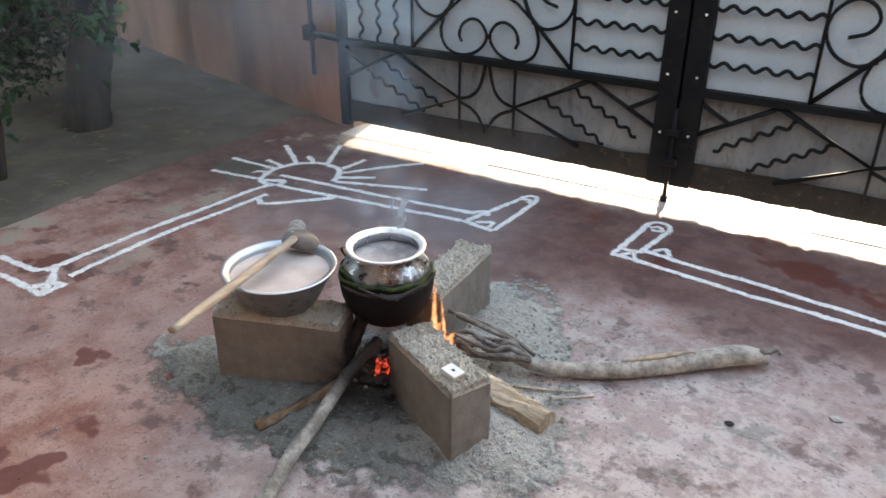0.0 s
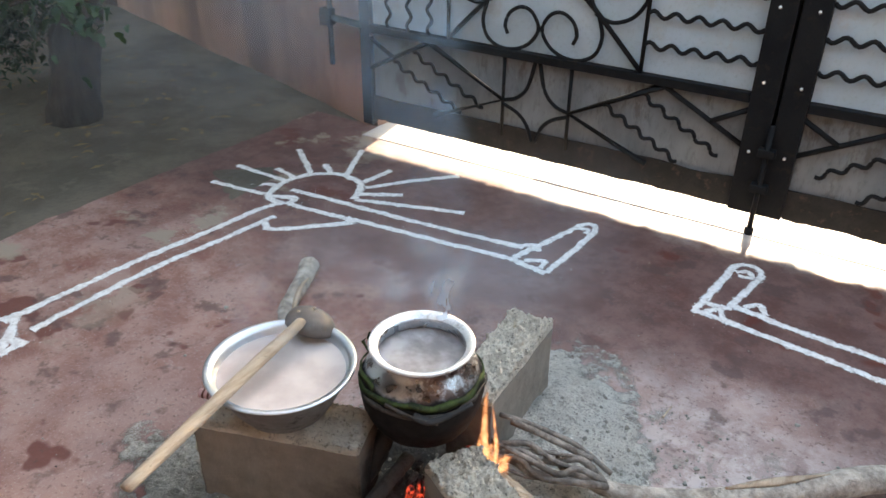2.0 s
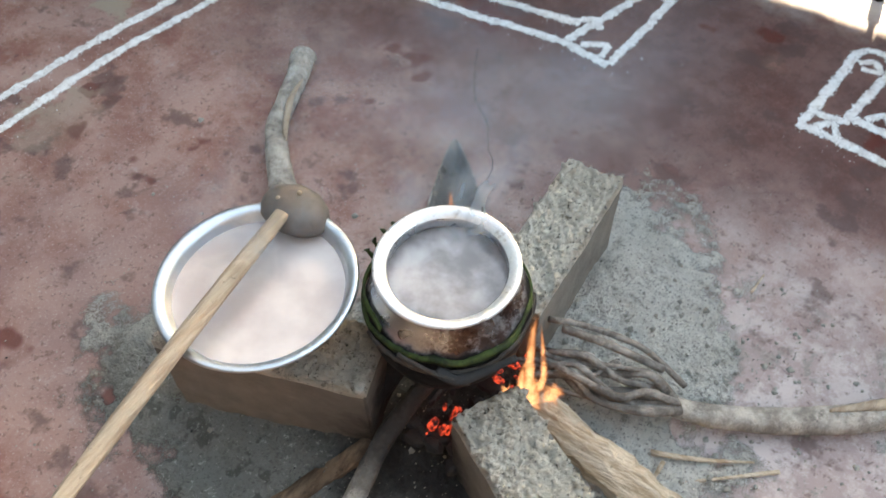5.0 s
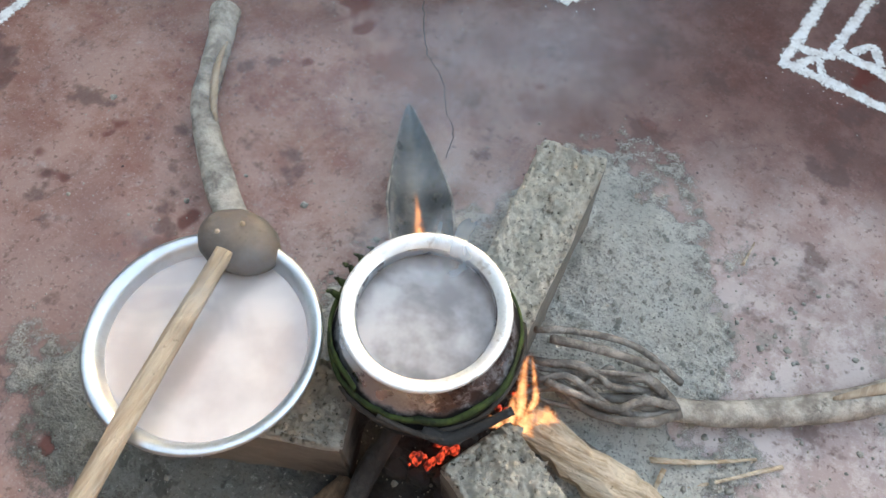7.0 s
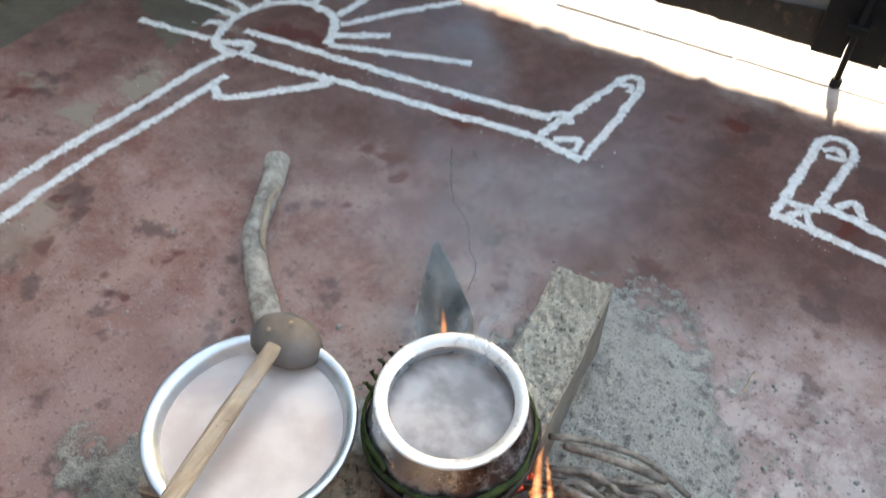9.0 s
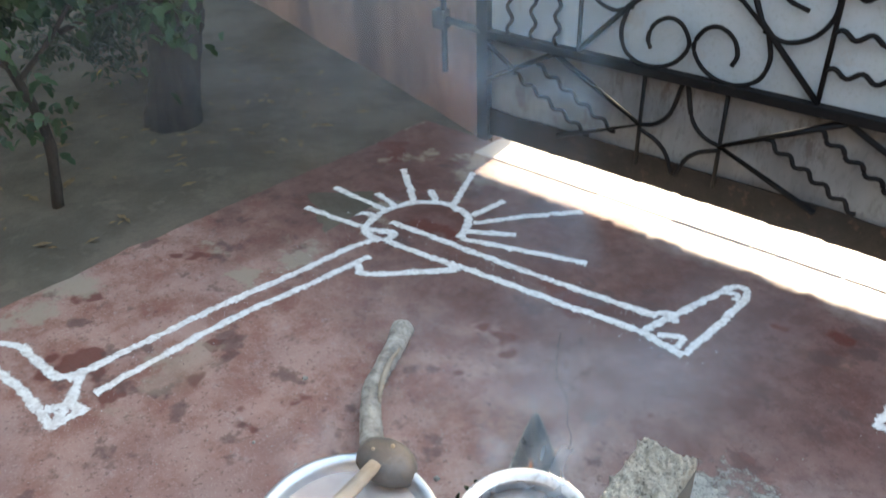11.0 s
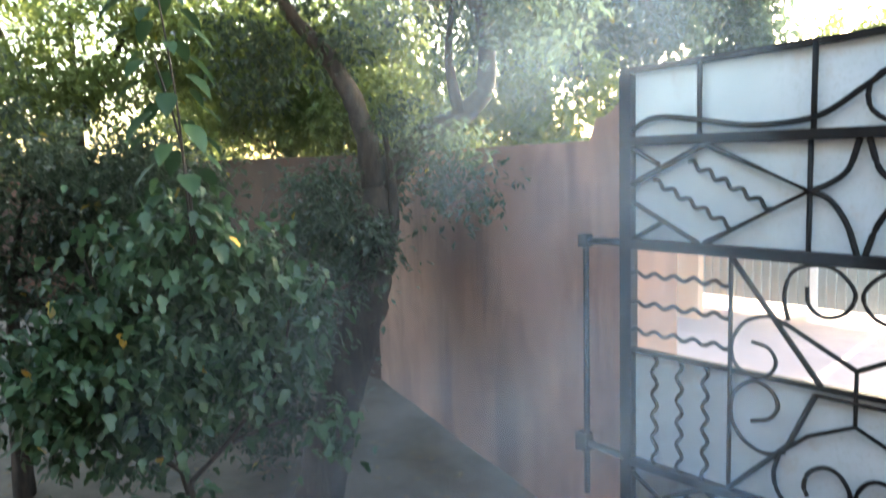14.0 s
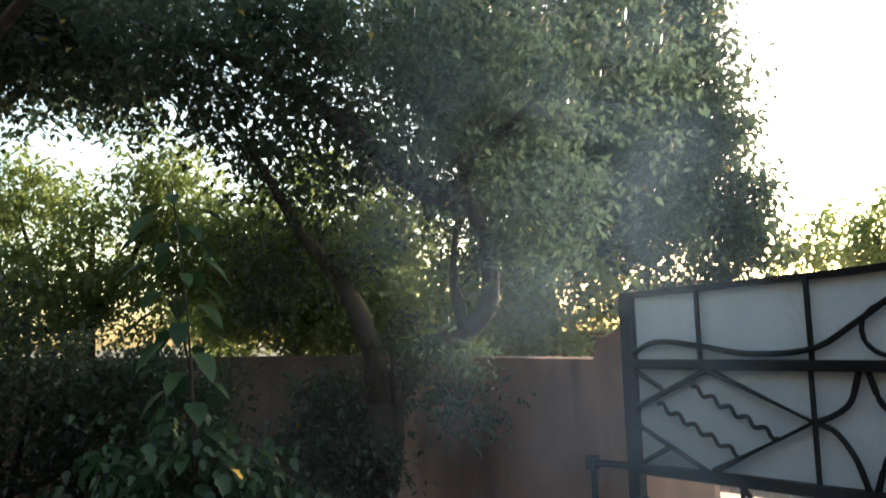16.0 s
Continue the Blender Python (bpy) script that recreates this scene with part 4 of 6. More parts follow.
def leaf_band():
    """Green leaf strips tied round the pot's shoulder, ends sticking out."""
    t = thing("leaf_garland", "wilted green leaf strips tied round the shoulder of the pot", "garland", at=(-1.119, 1.602, 0.232))
    for s, (z, w, ph) in enumerate(((0.120, 0.010, 0.0), (0.104, 0.006, 1.2), (0.136, 0.010, 2.3))):
        bm = bmesh.new()
        rows = []
        for i in range((91, 40, 34)[s]):
            a = radians((-110, -120, 120)[s] + 4 * i)
            zz = z + 0.012 * math.sin(a + 2.2) + 0.004 * math.sin(3 * a + s) + 0.006 * noise.noise((a * 3, s, 0)) + 0.003 * noise.noise((a * 11, s, 3))
            r0 = -0.002 + np.interp(zz, [0.088, 0.105, 0.130, 0.152, 0.168], [0.136, 0.136, 0.129, 0.117, 0.104]) + 0.004 + 0.0015 * s
            wv = w * max(0.15, 0.7 + 0.9 * noise.noise((a * 2.5, s * 4, 1)))
            q = []
            for dz, dr in ((-wv, 0.0022 + wv * 0.25), (0, 0.0036), (wv, 0.001 - wv * 0.5), (0, -0.001)):
                q.append(bm.verts.new(((r0 + dr) * math.cos(a), (r0 + dr) * math.sin(a), zz + dz)))
            rows.append(q)
        for a, b in zip(rows, rows[1:]):
            for k in range(4):
                bm.faces.new((a[k], a[(k + 1) % 4], b[(k + 1) % 4], b[k]))
        bmesh.ops.recalc_face_normals(bm, faces=bm.faces)
        part("leaf_strip", bm, GREEN_LEAF if s != 1 else BROWN_BARK, t, "" if s != 1 else "brown dried stem")
    # tied ends at the side of the fire
    part("leaf_end", sweep(bmesh.new(), smooth_path([(0.06, -0.122, 0.115), (0.095, -0.115, 0.112), (0.125, -0.085, 0.122), (0.155, -0.05, 0.14)]), lambda u: 0.011 - 0.005 * u, 8, 0.3, 0.6), CHAR, t, "charred leaf end")
    part("stalk", sweep(bmesh.new(), smooth_path([(0.0, -0.137, 0.128), (0.06, -0.130, 0.118), (0.112, -0.112, 0.110)]), lambda u: 0.0042 - 0.001 * u, 8, 0.1), BROWN_BARK, t, "thin dry stalk end")
    for k in range(5):
        a = radians(150 + 9 * k)
        part("leaf_tuft", sweep(bmesh.new(), smooth_path([(0.132 * math.cos(a), 0.132 * math.sin(a), 0.13), (0.142 * math.cos(a + .05), 0.142 * math.sin(a + .05), 0.15 + 0.006 * (k % 3)), (0.134 * math.cos(a + .1), 0.134 * math.sin(a + .1), 0.172 + 0.005 * (k % 2))]), lambda u: 0.008 * (1 - 0.7 * u), 6, 0.2, 0.35), GREEN_LEAF, t)


leaf_band()


# ---- bowl and ladle ----
def bowl():
    t = thing("metal_bowl", "wide aluminium bowl of pinkish rice water standing on a block", "bowl", at=(-1.383, 1.447, 0.246))
    prof = [(0.0, 0.0), (0.085, 0.0), (0.096, 0.006), (0.115, 0.035), (0.133, 0.072), (0.146, 0.106), (0.150, 0.115), (0.160, 0.1185), (0.163, 0.1175), (0.1645, 0.1195), (0.160, 0.1215), (0.148, 0.118), (0.143, 0.106), (0.130, 0.072), (0.112, 0.035), (0.093, 0.009), (0.0, 0.004)]
    # Outside in a darker metal, standing in for the shade on it.
    part("outer_wall", lathe(bmesh.new(), prof[:8], 80, 0.0008), plain("dull_shaded_aluminium", (0.36, 0.35, 0.34), (0.26, 0.25, 0.24), 10, 0.5, 0.8, fine=90, bump=0.1, dist=0.001, c3=(0.10, 0.09, 0.085)), t, "dull mottled outside, coloured darker for its shade")
    part("body", lathe(bmesh.new(), prof[7:], 80, 0.0008), BOWL_METAL, t)
    bm = lathe(bmesh.new(), [(0.0, 0.0975), (0.07, 0.097), (0.1415, 0.097)], 64)
    part("rice_water", bm, MILKY, t, "pinkish milky rice water")


bowl()


def ladle():
    """Coconut-shell ladle lying across the bowl, shell face down on the far rim."""
    t = thing("coconut_ladle", "coconut-shell ladle with a long pale wooden handle lying across the bowl", "ladle")
    c = Vector((-1.424, 1.592, 0.364))
    bm = bmesh.new()
    prof = [(0.0, 0.041), (0.02, 0.0455), (0.038, 0.039), (0.052, 0.026), (0.059, 0.008), (0.060, -0.004), (0.0565, -0.004), (0.0555, 0.008), (0.049, 0.023), (0.035, 0.035), (0.0, 0.0425)]
    lathe(bm, prof, 40, 0.0022)
    bm.transform(Matrix.Translation(c) @ Euler((radians(-12), radians(6), 0)).to_matrix().to_4x4() @ Matrix.Diagonal((1.06, 0.86, 0.76, 1)))
    shell = part("shell", bm, SHELL, t, "brown coconut half shell")
    b = bmesh.new()
    sweep(b, smooth_path([c + Vector((0.004, -0.030, 0.030)), (-1.402, 1.38, 0.388), (-1.371, 1.18, 0.393), (-1.340, 1.015, 0.402)], 8), lambda u: 0.0125 + 0.004 * math.sin(2.6 * u + 0.4), 8, 0.05, 0.62)
    part("handle", b, PALE_WOOD, t, "long pale wooden handle")
    for off in ((-0.020, -0.012, 0.036), (0.006, 0.014, 0.040)):
        bm = bmesh.new()
        bmesh.ops.create_uvsphere(bm, u_segments=10, v_segments=6, radius=0.0042, matrix=Matrix.Translation(c + Vector(off)))
        part("peg", bm, PALE_WOOD, shell, "pale wooden peg end")


ladle()


def matchbox():
    ob = link_mesh("matchbox", box_bm((-0.027, -0.018, 0), (0.027, 0.018, 0.014), 0.0012), CARD, False)
    ob.matrix_world = pose(-0.778, 1.392, 0.2445, 1.5, -1.0, -20)
    tagged(ob, "small white matchbox lying on a concrete block", "matchbox")
    bm = box_bm((-0.004, -0.003, 0.0141), (0.006, 0.004, 0.0147))
    part("printed_mark", bm, CHAR, ob, "small dark mark", False)
    part("tray", box_bm((0.0272, -0.0165, 0.0015), (0.0292, 0.0165, 0.0125)), SPLIT_WOOD, ob, "inner tray end", False)


matchbox()


def paper_roll():
    """A short pink-banded roll lying on the block beside the bowl."""
    ob = link_mesh("paper_roll", sweep(bmesh.new(), [(-0.017, 0, 0), (0.0, 0, 0), (0.017, 0, 0)], 0.0105, 14), plain("pink_paper", (0.62, 0.36, 0.36), (0.70, 0.46, 0.45), 60, 0.8, fine=180, bump=0.1, dist=0.001))
    ob.matrix_world = pose(-1.552, 1.372, 0.254, 0, 0, 14)
    tagged(ob, "short pink paper roll lying on a block beside the bowl", "paper roll")
    for x in (-0.008, 0.006):
        part("band", sweep(bmesh.new(), [(x, 0, 0), (x + 0.005, 0, 0)], 0.0109, 14), RED_FLOOR, ob, "dark red band")


paper_roll()


# ---- firewood ----
def log(name, pts, radius, label, mat, knots=0.18, sides=14, flat=0.9, steps=10, category="firewood", seed=0.0, extra=None):
    t = thing(name, label, category, "firewood of the hearth")
    part("trunk", sweep(bmesh.new(), smooth_path(pts, steps), radius, sides, knots, flat, seed=seed), mat, t)
    if extra:
        part("split_strip", sweep(bmesh.new(), smooth_path(extra, 6), lambda u: 0.009 * math.sin(math.pi * (0.1 + 0.8 * u)), 6, 0.2, 0.5), PALE_WOOD, t, "strip of split bare wood")
    return t


def side_log():
    """Long grey branch with its twisted root ends in the fire."""
    t = log("branch_log", [(-0.80, 1.775, 0.066), (-0.72, 1.79, 0.048), (-0.60, 1.855, 0.032), (-0.46, 1.95, 0.031), (-0.32, 2.07, 0.036), (-0.20, 2.165, 0.044), (-0.125, 2.20, 0.036)],
            lambda u: 0.016 + 0.018 * min(1, u * 1.35) - 0.012 * max(0, u - 0.85) / 0.15, "long grey weathered branch with twisted root ends in the fire", PALE_BARK, 0.14)
    part("split_bark", sweep(bmesh.new(), smooth_path([(-0.50, 1.930, 0.056), (-0.40, 2.01, 0.064), (-0.30, 2.095, 0.068)]), lambda u: 0.011 * math.sin(math.pi * min(1, u * 0.9 + 0.1)), 6, 0.2, 0.4), PALE_WOOD, t, "strip of pale bare wood")
    part("broken_end", sweep(bmesh.new(), smooth_path([(-0.15, 2.19, 0.05), (-0.11, 2.225, 0.062), (-0.09, 2.215, 0.055)]), lambda u: 0.014 - 0.006 * u, 7, 0.5), GREY_BARK, t)
    rnd = random.Random(7)
    for k in range(12):
        sy, sz = rnd.uniform(-0.055, 0.06), rnd.uniform(-0.015, 0.075)
        p0 = Vector((-0.775 + rnd.uniform(-0.02, 0.05), 1.778 + sy * 0.22, 0.066 + sz * 0.15))
        p3 = Vector((-1.015 + rnd.uniform(-0.03, 0.08), 1.685 + sy * 0.9, 0.10 + sz * 0.8 + rnd.uniform(-0.02, 0.02)))
        pts = [p0]
        for j in (1, 2, 3):
            u = j / 4
            pts.append(p0.lerp(p3, u) + Vector((rnd.uniform(-0.016, 0.016), rnd.uniform(-0.028, 0.028), rnd.uniform(-0.010, 0.022))))
        pts.append(p3)
        r = rnd.uniform(0.0045, 0.0095)
        part("root", sweep(bmesh.new(), smooth_path(pts, 6), lambda u, r=r: r * (1.15 - 0.35 * u), 8, 0.25, seed=k), GREY_BARK, t)
    for pts, r in (([(-0.74, 1.835, 0.05), (-0.84, 1.845, 0.085), (-0.94, 1.80, 0.135), (-1.0, 1.755, 0.17)], 0.0065), ([(-0.79, 1.83, 0.075), (-0.88, 1.80, 0.115), (-0.97, 1.755, 0.165)], 0.0085)):
        part("twig", sweep(bmesh.new(), smooth_path(pts, 6), r, 7, 0.2), GREY_BARK, t)


side_log()


def stuck_logs():
    log("front_log", [(-1.125, 1.56, 0.135), (-1.14, 1.45, 0.098), (-1.125, 1.30, 0.066), (-1.095, 1.12, 0.046), (-1.06, 0.98, 0.037), (-1.025, 0.84, 0.034)], lambda u: 0.0165 + 0.005 * u, "grey bark-covered log pushed into the fire", PALE_BARK, 0.26, seed=3.0)
    log("split_stick", [(-1.275, 1.18, 0.016), (-1.22, 1.30, 0.026), (-1.165, 1.42, 0.055)], lambda u: 0.022 - 0.003 * u, "brown split stick leaning into the ash", bark_material("brown_split_wood", (0.15, 0.09, 0.055), (0.33, 0.21, 0.13), (1, 0.3, 1), 60, 0.2), 0.2, 6, 0.6, seed=5.0)
    log("back_log", [(-1.970, 2.195, 0.036), (-1.915, 2.09, 0.040), (-1.86, 1.96, 0.036), (-1.765, 1.855, 0.036), (-1.66, 1.765, 0.040), (-1.58, 1.70, 0.045), (-1.52, 1.62, 0.05)], lambda u: 0.033 - 0.004 * math.sin(6 * u) - 0.006 * u, "curved pale grey log on the floor, one end beside the bowl", PALE_BARK, 0.13, seed=8.0, extra=[(-1.892, 2.10, 0.062), (-1.868, 2.03, 0.066), (-1.825, 1.955, 0.060), (-1.79, 1.915, 0.055)])
    log("charred_log", [(-1.235, 1.47, 0.035), (-1.215, 1.50, 0.09), (-1.195, 1.535, 0.15), (-1.175, 1.56, 0.205)], lambda u: 0.036 - 0.012 * u, "black charred log end standing in the fire", CHAR, 0.4, 10, 0.8, seed=11.0)
    t = thing("split_billet", "pale split firewood billet with a rough grain beside a block", "firewood", "firewood of the hearth")
    bm = bmesh.new()
    a, b = Vector((-0.95, 1.635, 0.085)), Vector((-0.585, 1.575, 0.042))
    d = (b - a)
    side = Vector((-d.y, d.x, 0)).normalized()
    rows = []
    for i in range(25):
        u = i / 24
        p = a + d * u
        w = 0.026 + 0.016 * u
        ring = []
        for k, (s, h) in enumerate(((-1.0, -0.8), (0.9, -0.9), (1.1, 0.1), (0.35, 0.85), (-0.35, 0.7), (-1.0, 0.25))):
            j = 0.010 * noise.noise((u * 7, k * 3.3, 1)) + 0.006 * noise.noise((u * 26, k * 5.1, 2))
            ring.append(bm.verts.new(p + side * (s * w + j) + Vector((0, 0, h * (0.030 + 0.006 * u) + j))))
        rows.append(ring)
    for p, q in zip(rows, rows[1:]):
        for k in range(6):
            bm.faces.new((p[k], p[(k + 1) % 6], q[(k + 1) % 6], q[k]))
    bm.faces.new(rows[0])
    bm.faces.new(list(reversed(rows[-1])))
    bmesh.ops.recalc_face_normals(bm, faces=bm.faces)
    part("billet", bm, SPLIT_WOOD, t, smooth=False)
    part("bark", sweep(bmesh.new(), [a + Vector((0, 0, -0.012)) + side * 0.018, a.lerp(b, 0.5) + Vector((0, 0, -0.014)) + side * 0.024, b + Vector((0, 0, -0.016)) + side * 0.030 - d * 0.02], 0.018, 8, 0.2, 0.8), GREY_BARK, t, "strip of grey bark")


stuck_logs()


def kindling(pts, r, label, mat=None):
    ob = link_mesh("kindling_stick", sweep(bmesh.new(), smooth_path(pts, 5), lambda u: r * (1.1 - 0.6 * u), 6, 0.2, 0.7), mat or SPLIT_WOOD)
    return tagged(ob, label, "stick", "kindling on the ash")


kindling([(-0.74, 1.69, 0.03), (-0.66, 1.73, 0.02), (-0.575, 1.785, 0.009)], 0.0055, "thin pale split stick lying on the ash")
kindling([(-0.713, 1.687, 0.03), (-0.716, 1.64, 0.03), (-0.725, 1.58, 0.04)], 0.0045, "short pale splinter on the ash")
kindling([(-0.53, 1.795, 0.006), (-0.60, 1.735, 0.009), (-0.68, 1.665, 0.014), (-0.70, 1.62, 0.03)], 0.004, "thin pale splinter on the floor")


kindling([(*(-0.712, 2.142), 0.004), (*(-0.709, 2.172), 0.004), (*(-0.706, 2.202), 0.003)], 0.003, "pale straw lying on the cement floor")
kindling([(*(-0.881, 2.283), 0.003), (*(-0.871, 2.278), 0.004), (*(-0.864, 2.269), 0.003)], 0.0025, "short dark twig lying on the cement floor", GREY_BARK)


def floor_crumb(x, y, r, mat, label):
    """A broken crumb lying loose on the floor."""
    ob = link_mesh("crumb", lump(bmesh.new(), (0, 0, r * 0.4), r, x * 9, (1.3, 0.8, 0.45)), mat, False)
    ob.location = (x, y, 0.0)
    return tagged(ob, label, "crumb")


def spathe():
    """Dark pointed palm sheath, boat-shaped, with its butt in the fire."""
    ob_t = thing("palm_sheath", "dark pointed dry palm sheath lying on the floor, its butt burning", "kindling")
    bm = bmesh.new()
    a, b = Vector((-1.478, 2.172, 0.016)), Vector((-1.215, 1.775, 0.09))
    d = b - a
    side = Vector((-d.y, d.x, 0)).normalized()
    rows = []
    for i in range(33):
        u = i / 32
        w = 0.060 * min(1.0, (u / 0.62)) ** 0.8 * (1.0 - 0.18 * max(0, u - 0.7)) + 0.001
        c = a + d * u
        up, low = [], []
        for k in range(9):
            s = k / 4 - 1
            z = 0.055 * w / 0.075 * s * s + 0.003 * noise.noise((u * 7, s * 3, 2))
            up.append(bm.verts.new(c + side * (-s * w) + Vector((0, 0, z))))
            low.append(bm.verts.new(c + side * (-s * w) + Vector((0, 0, z - 0.004))))
        rows.append(up + list(reversed(low)))
    for p, q in zip(rows, rows[1:]):
        for k in range(18):
            bm.faces.new((p[k], q[k], q[(k + 1) % 18], p[(k + 1) % 18]))
    bmesh.ops.recalc_face_normals(bm, faces=bm.faces)
    edges = [[r[0].co.copy() for r in rows[2:30:3]], [r[8].co.copy() for r in rows[2:30:3]]]
    part("sheath", bm, SPATHE, ob_t)
    for e in edges:
        part("sheath_edge", sweep(bmesh.new(), smooth_path(e, 4), lambda u: 0.0012 + 0.0018 * u, 6, 0.3), GREY_BARK, ob_t, "pale frayed edge")


spathe()


def floor_crack():
    bm = bmesh.new()
    rows = []
    pts = smooth_path([(-1.62, 2.50, 0), (-1.575, 2.42, 0), (-1.52, 2.33, 0), (-1.455, 2.28, 0), (-1.40, 2.20, 0), (-1.36, 2.16, 0), (-1.345, 2.09, 0)], 10)
    for i, p in enumerate(pts):
        q = p + Vector((0.006 * noise.noise(p * 40), 0.006 * noise.noise(p * 40 + Vector((5, 0, 0))), 0.0012))
        w = 0.0008 + 0.0008 * abs(noise.noise(p * 60))
        rows.append((bm.verts.new(q + Vector((-w, -w * 0.7, 0))), bm.verts.new(q + Vector((w, w * 0.7, 0)))))
    for a, b in zip(rows, rows[1:]):
        bm.faces.new((a[0], a[1], b[1], b[0]))
    tagged(link_mesh("floor_crack", bm, CHAR, False), "thin dark crack running across the cement floor", "crack", kind="structure")


floor_crack()


def clods():
    rnd = random.Random(19)
    bm = bmesh.new()
    for k in range(420):
        x, y = (rnd.gauss(-0.66, 0.19), rnd.gauss(1.93, 0.15)) if k % 3 else (rnd.gauss(-1.1, 0.35), rnd.gauss(1.6, 0.3))
        r = 0.0018 + 0.006 * rnd.random() ** 3
        q = bmesh.ops.create_icosphere(bm, subdivisions=1, radius=r, matrix=Matrix.Translation((x, y, max(0.0, bed_height(x, y)) + r * 0.3)))
        for v in q["verts"]:
            v.co += Vector((rnd.uniform(-1, 1), rnd.uniform(-1, 1), rnd.uniform(-1, 0.4))) * r * 0.35
    tagged(link_mesh("sand_clods", bm, CLOD, False), "small grey clods of sand scattered round the hearth", "sand", kind="stuff")


clods()


# ---- fire ----
def lump(bm, p, r, seed, flake=(1, 1, 1)):
    q = bmesh.ops.create_icosphere(bm, subdivisions=2, radius=r, matrix=Matrix.Translation(p))
    for v in q["verts"]:
        d = v.co - Vector(p)
        d = d * (1 + 0.45 * noise.noise(d * (1.6 / r) + Vector((seed, seed * 2, 0))))
        v.co = Vector(p) + Vector((d.x * flake[0], d.y * flake[1], d.z * flake[2]))
    return bm


def fire_bed():
    rnd = random.Random(12)
    for k in range(30):
        p = (-1.09 + rnd.uniform(-0.09, 0.09), 1.55 + rnd.uniform(-0.10, 0.10), 0.035 + rnd.uniform(0, 0.05))
        ob = link_mesh("charcoal", lump(bmesh.new(), p, rnd.uniform(0.010, 0.022), k, (rnd.uniform(0.5, 1.8), rnd.uniform(0.5, 1.6), rnd.uniform(0.4, 0.9))), CHAR, False)
        tagged(ob, "black charcoal lump under the pot", "charcoal", "charcoal of the fire")
    for k in range(14):
        p = (-1.065 + rnd.uniform(-0.035, 0.035), 1.515 + rnd.uniform(-0.035, 0.05), 0.07 + rnd.uniform(-0.02, 0.075))
        ob = link_mesh("ember", lump(bmesh.new(), p, rnd.uniform(0.007, 0.013), k + 50, (rnd.uniform(0.3, 0.9), rnd.uniform(0.5, 1.2), rnd.uniform(0.9, 2.2))), EMBER)
        tagged(ob, "red glowing ember between the blocks", "ember", "embers of the fire")
    for k in range(10):
        p = (-1.0 + rnd.uniform(-0.03, 0.05), 1.65 + rnd.uniform(-0.04, 0.04), 0.10 + rnd.uniform(-0.03, 0.05))
        ob = link_mesh("ember", lump(bmesh.new(), p, rnd.uniform(0.005, 0.010), k + 80, (rnd.uniform(0.6, 1.6), rnd.uniform(0.4, 1.0), rnd.uniform(0.5, 1.2))), EMBER)
        tagged(ob, "orange glowing ember among the root ends", "ember", "embers of the fire")


fire_bed()
floor_crumb(-0.161, 1.871, 0.011, CHAR, "small dark crumb of charcoal on the floor")
floor_crumb(0.095, 2.042, 0.014, TILE, "pale flake of plaster on the floor")


def flame(base, height, width, lean, seed):
    """Three crossed soft-edged tongues."""
    verts, faces, fade = [], [], []
    n, m = 16, 8
    for k in range(3):
        a = 1.05 * k + seed
        side = Vector((math.cos(a), math.sin(a), 0))
        o = len(verts)
        for j in range(n + 1):
            v = j / n
            c = Vector(base) + Vector((lean[0] * v * v, lean[1] * v * v, height * v)) + Vector((0.014 * math.sin(5 * v + seed), 0.010 * math.cos(7 * v + seed), 0)) * v
            w = width * 1.9 * (0.6 + 0.9 * v) * (1 - v) ** 0.8 + 0.0008
            for i in range(m + 1):
                u = 2 * i / m - 1
                verts.append(tuple(c + side * u * w))
                fade.append(1.25 * (1 - u * u) ** 1.2 * min(1.0, v / 0.12) * (1 - v) ** 0.55)
        for j in range(n):
            for i in range(m):
                q = o + j * (m + 1) + i
                faces.append((q, q + 1, q + m + 2, q + m + 1))
    ob = mesh_from("flame", verts, faces, FLAME, True)
    f = ob.data.attributes.new("veil", 'FLOAT', 'POINT')
    f.data.foreach_set("value", fade)
    return tagged(ob, "small orange flame licking up beside the pot", "flame", "flames of the fire")


for base, h, w, lean, sd in (((-0.965, 1.612, 0.15), 0.20, 0.010, (-0.008, 0.035), 1.0), ((-0.945, 1.595, 0.15), 0.095, 0.017, (0.008, 0.01), 2.0), ((-0.925, 1.63, 0.13), 0.075, 0.016, (0.012, 0.0), 3.0),
                             ((-0.985, 1.585, 0.15), 0.075, 0.014, (-0.01, -0.01), 4.0), ((-1.245, 1.795, 0.11), 0.19, 0.013, (-0.015, 0.03), 5.0), ((-0.952, 1.64, 0.12), 0.16, 0.007, (-0.02, 0.03), 6.0), ((-0.975, 1.60, 0.12), 0.13, 0.009, (0.012, 0.02), 7.0), ((-1.205, 1.79, 0.09), 0.11, 0.010, (-0.03, 0.02), 8.0)):
    flame(base, h, w, lean, sd)


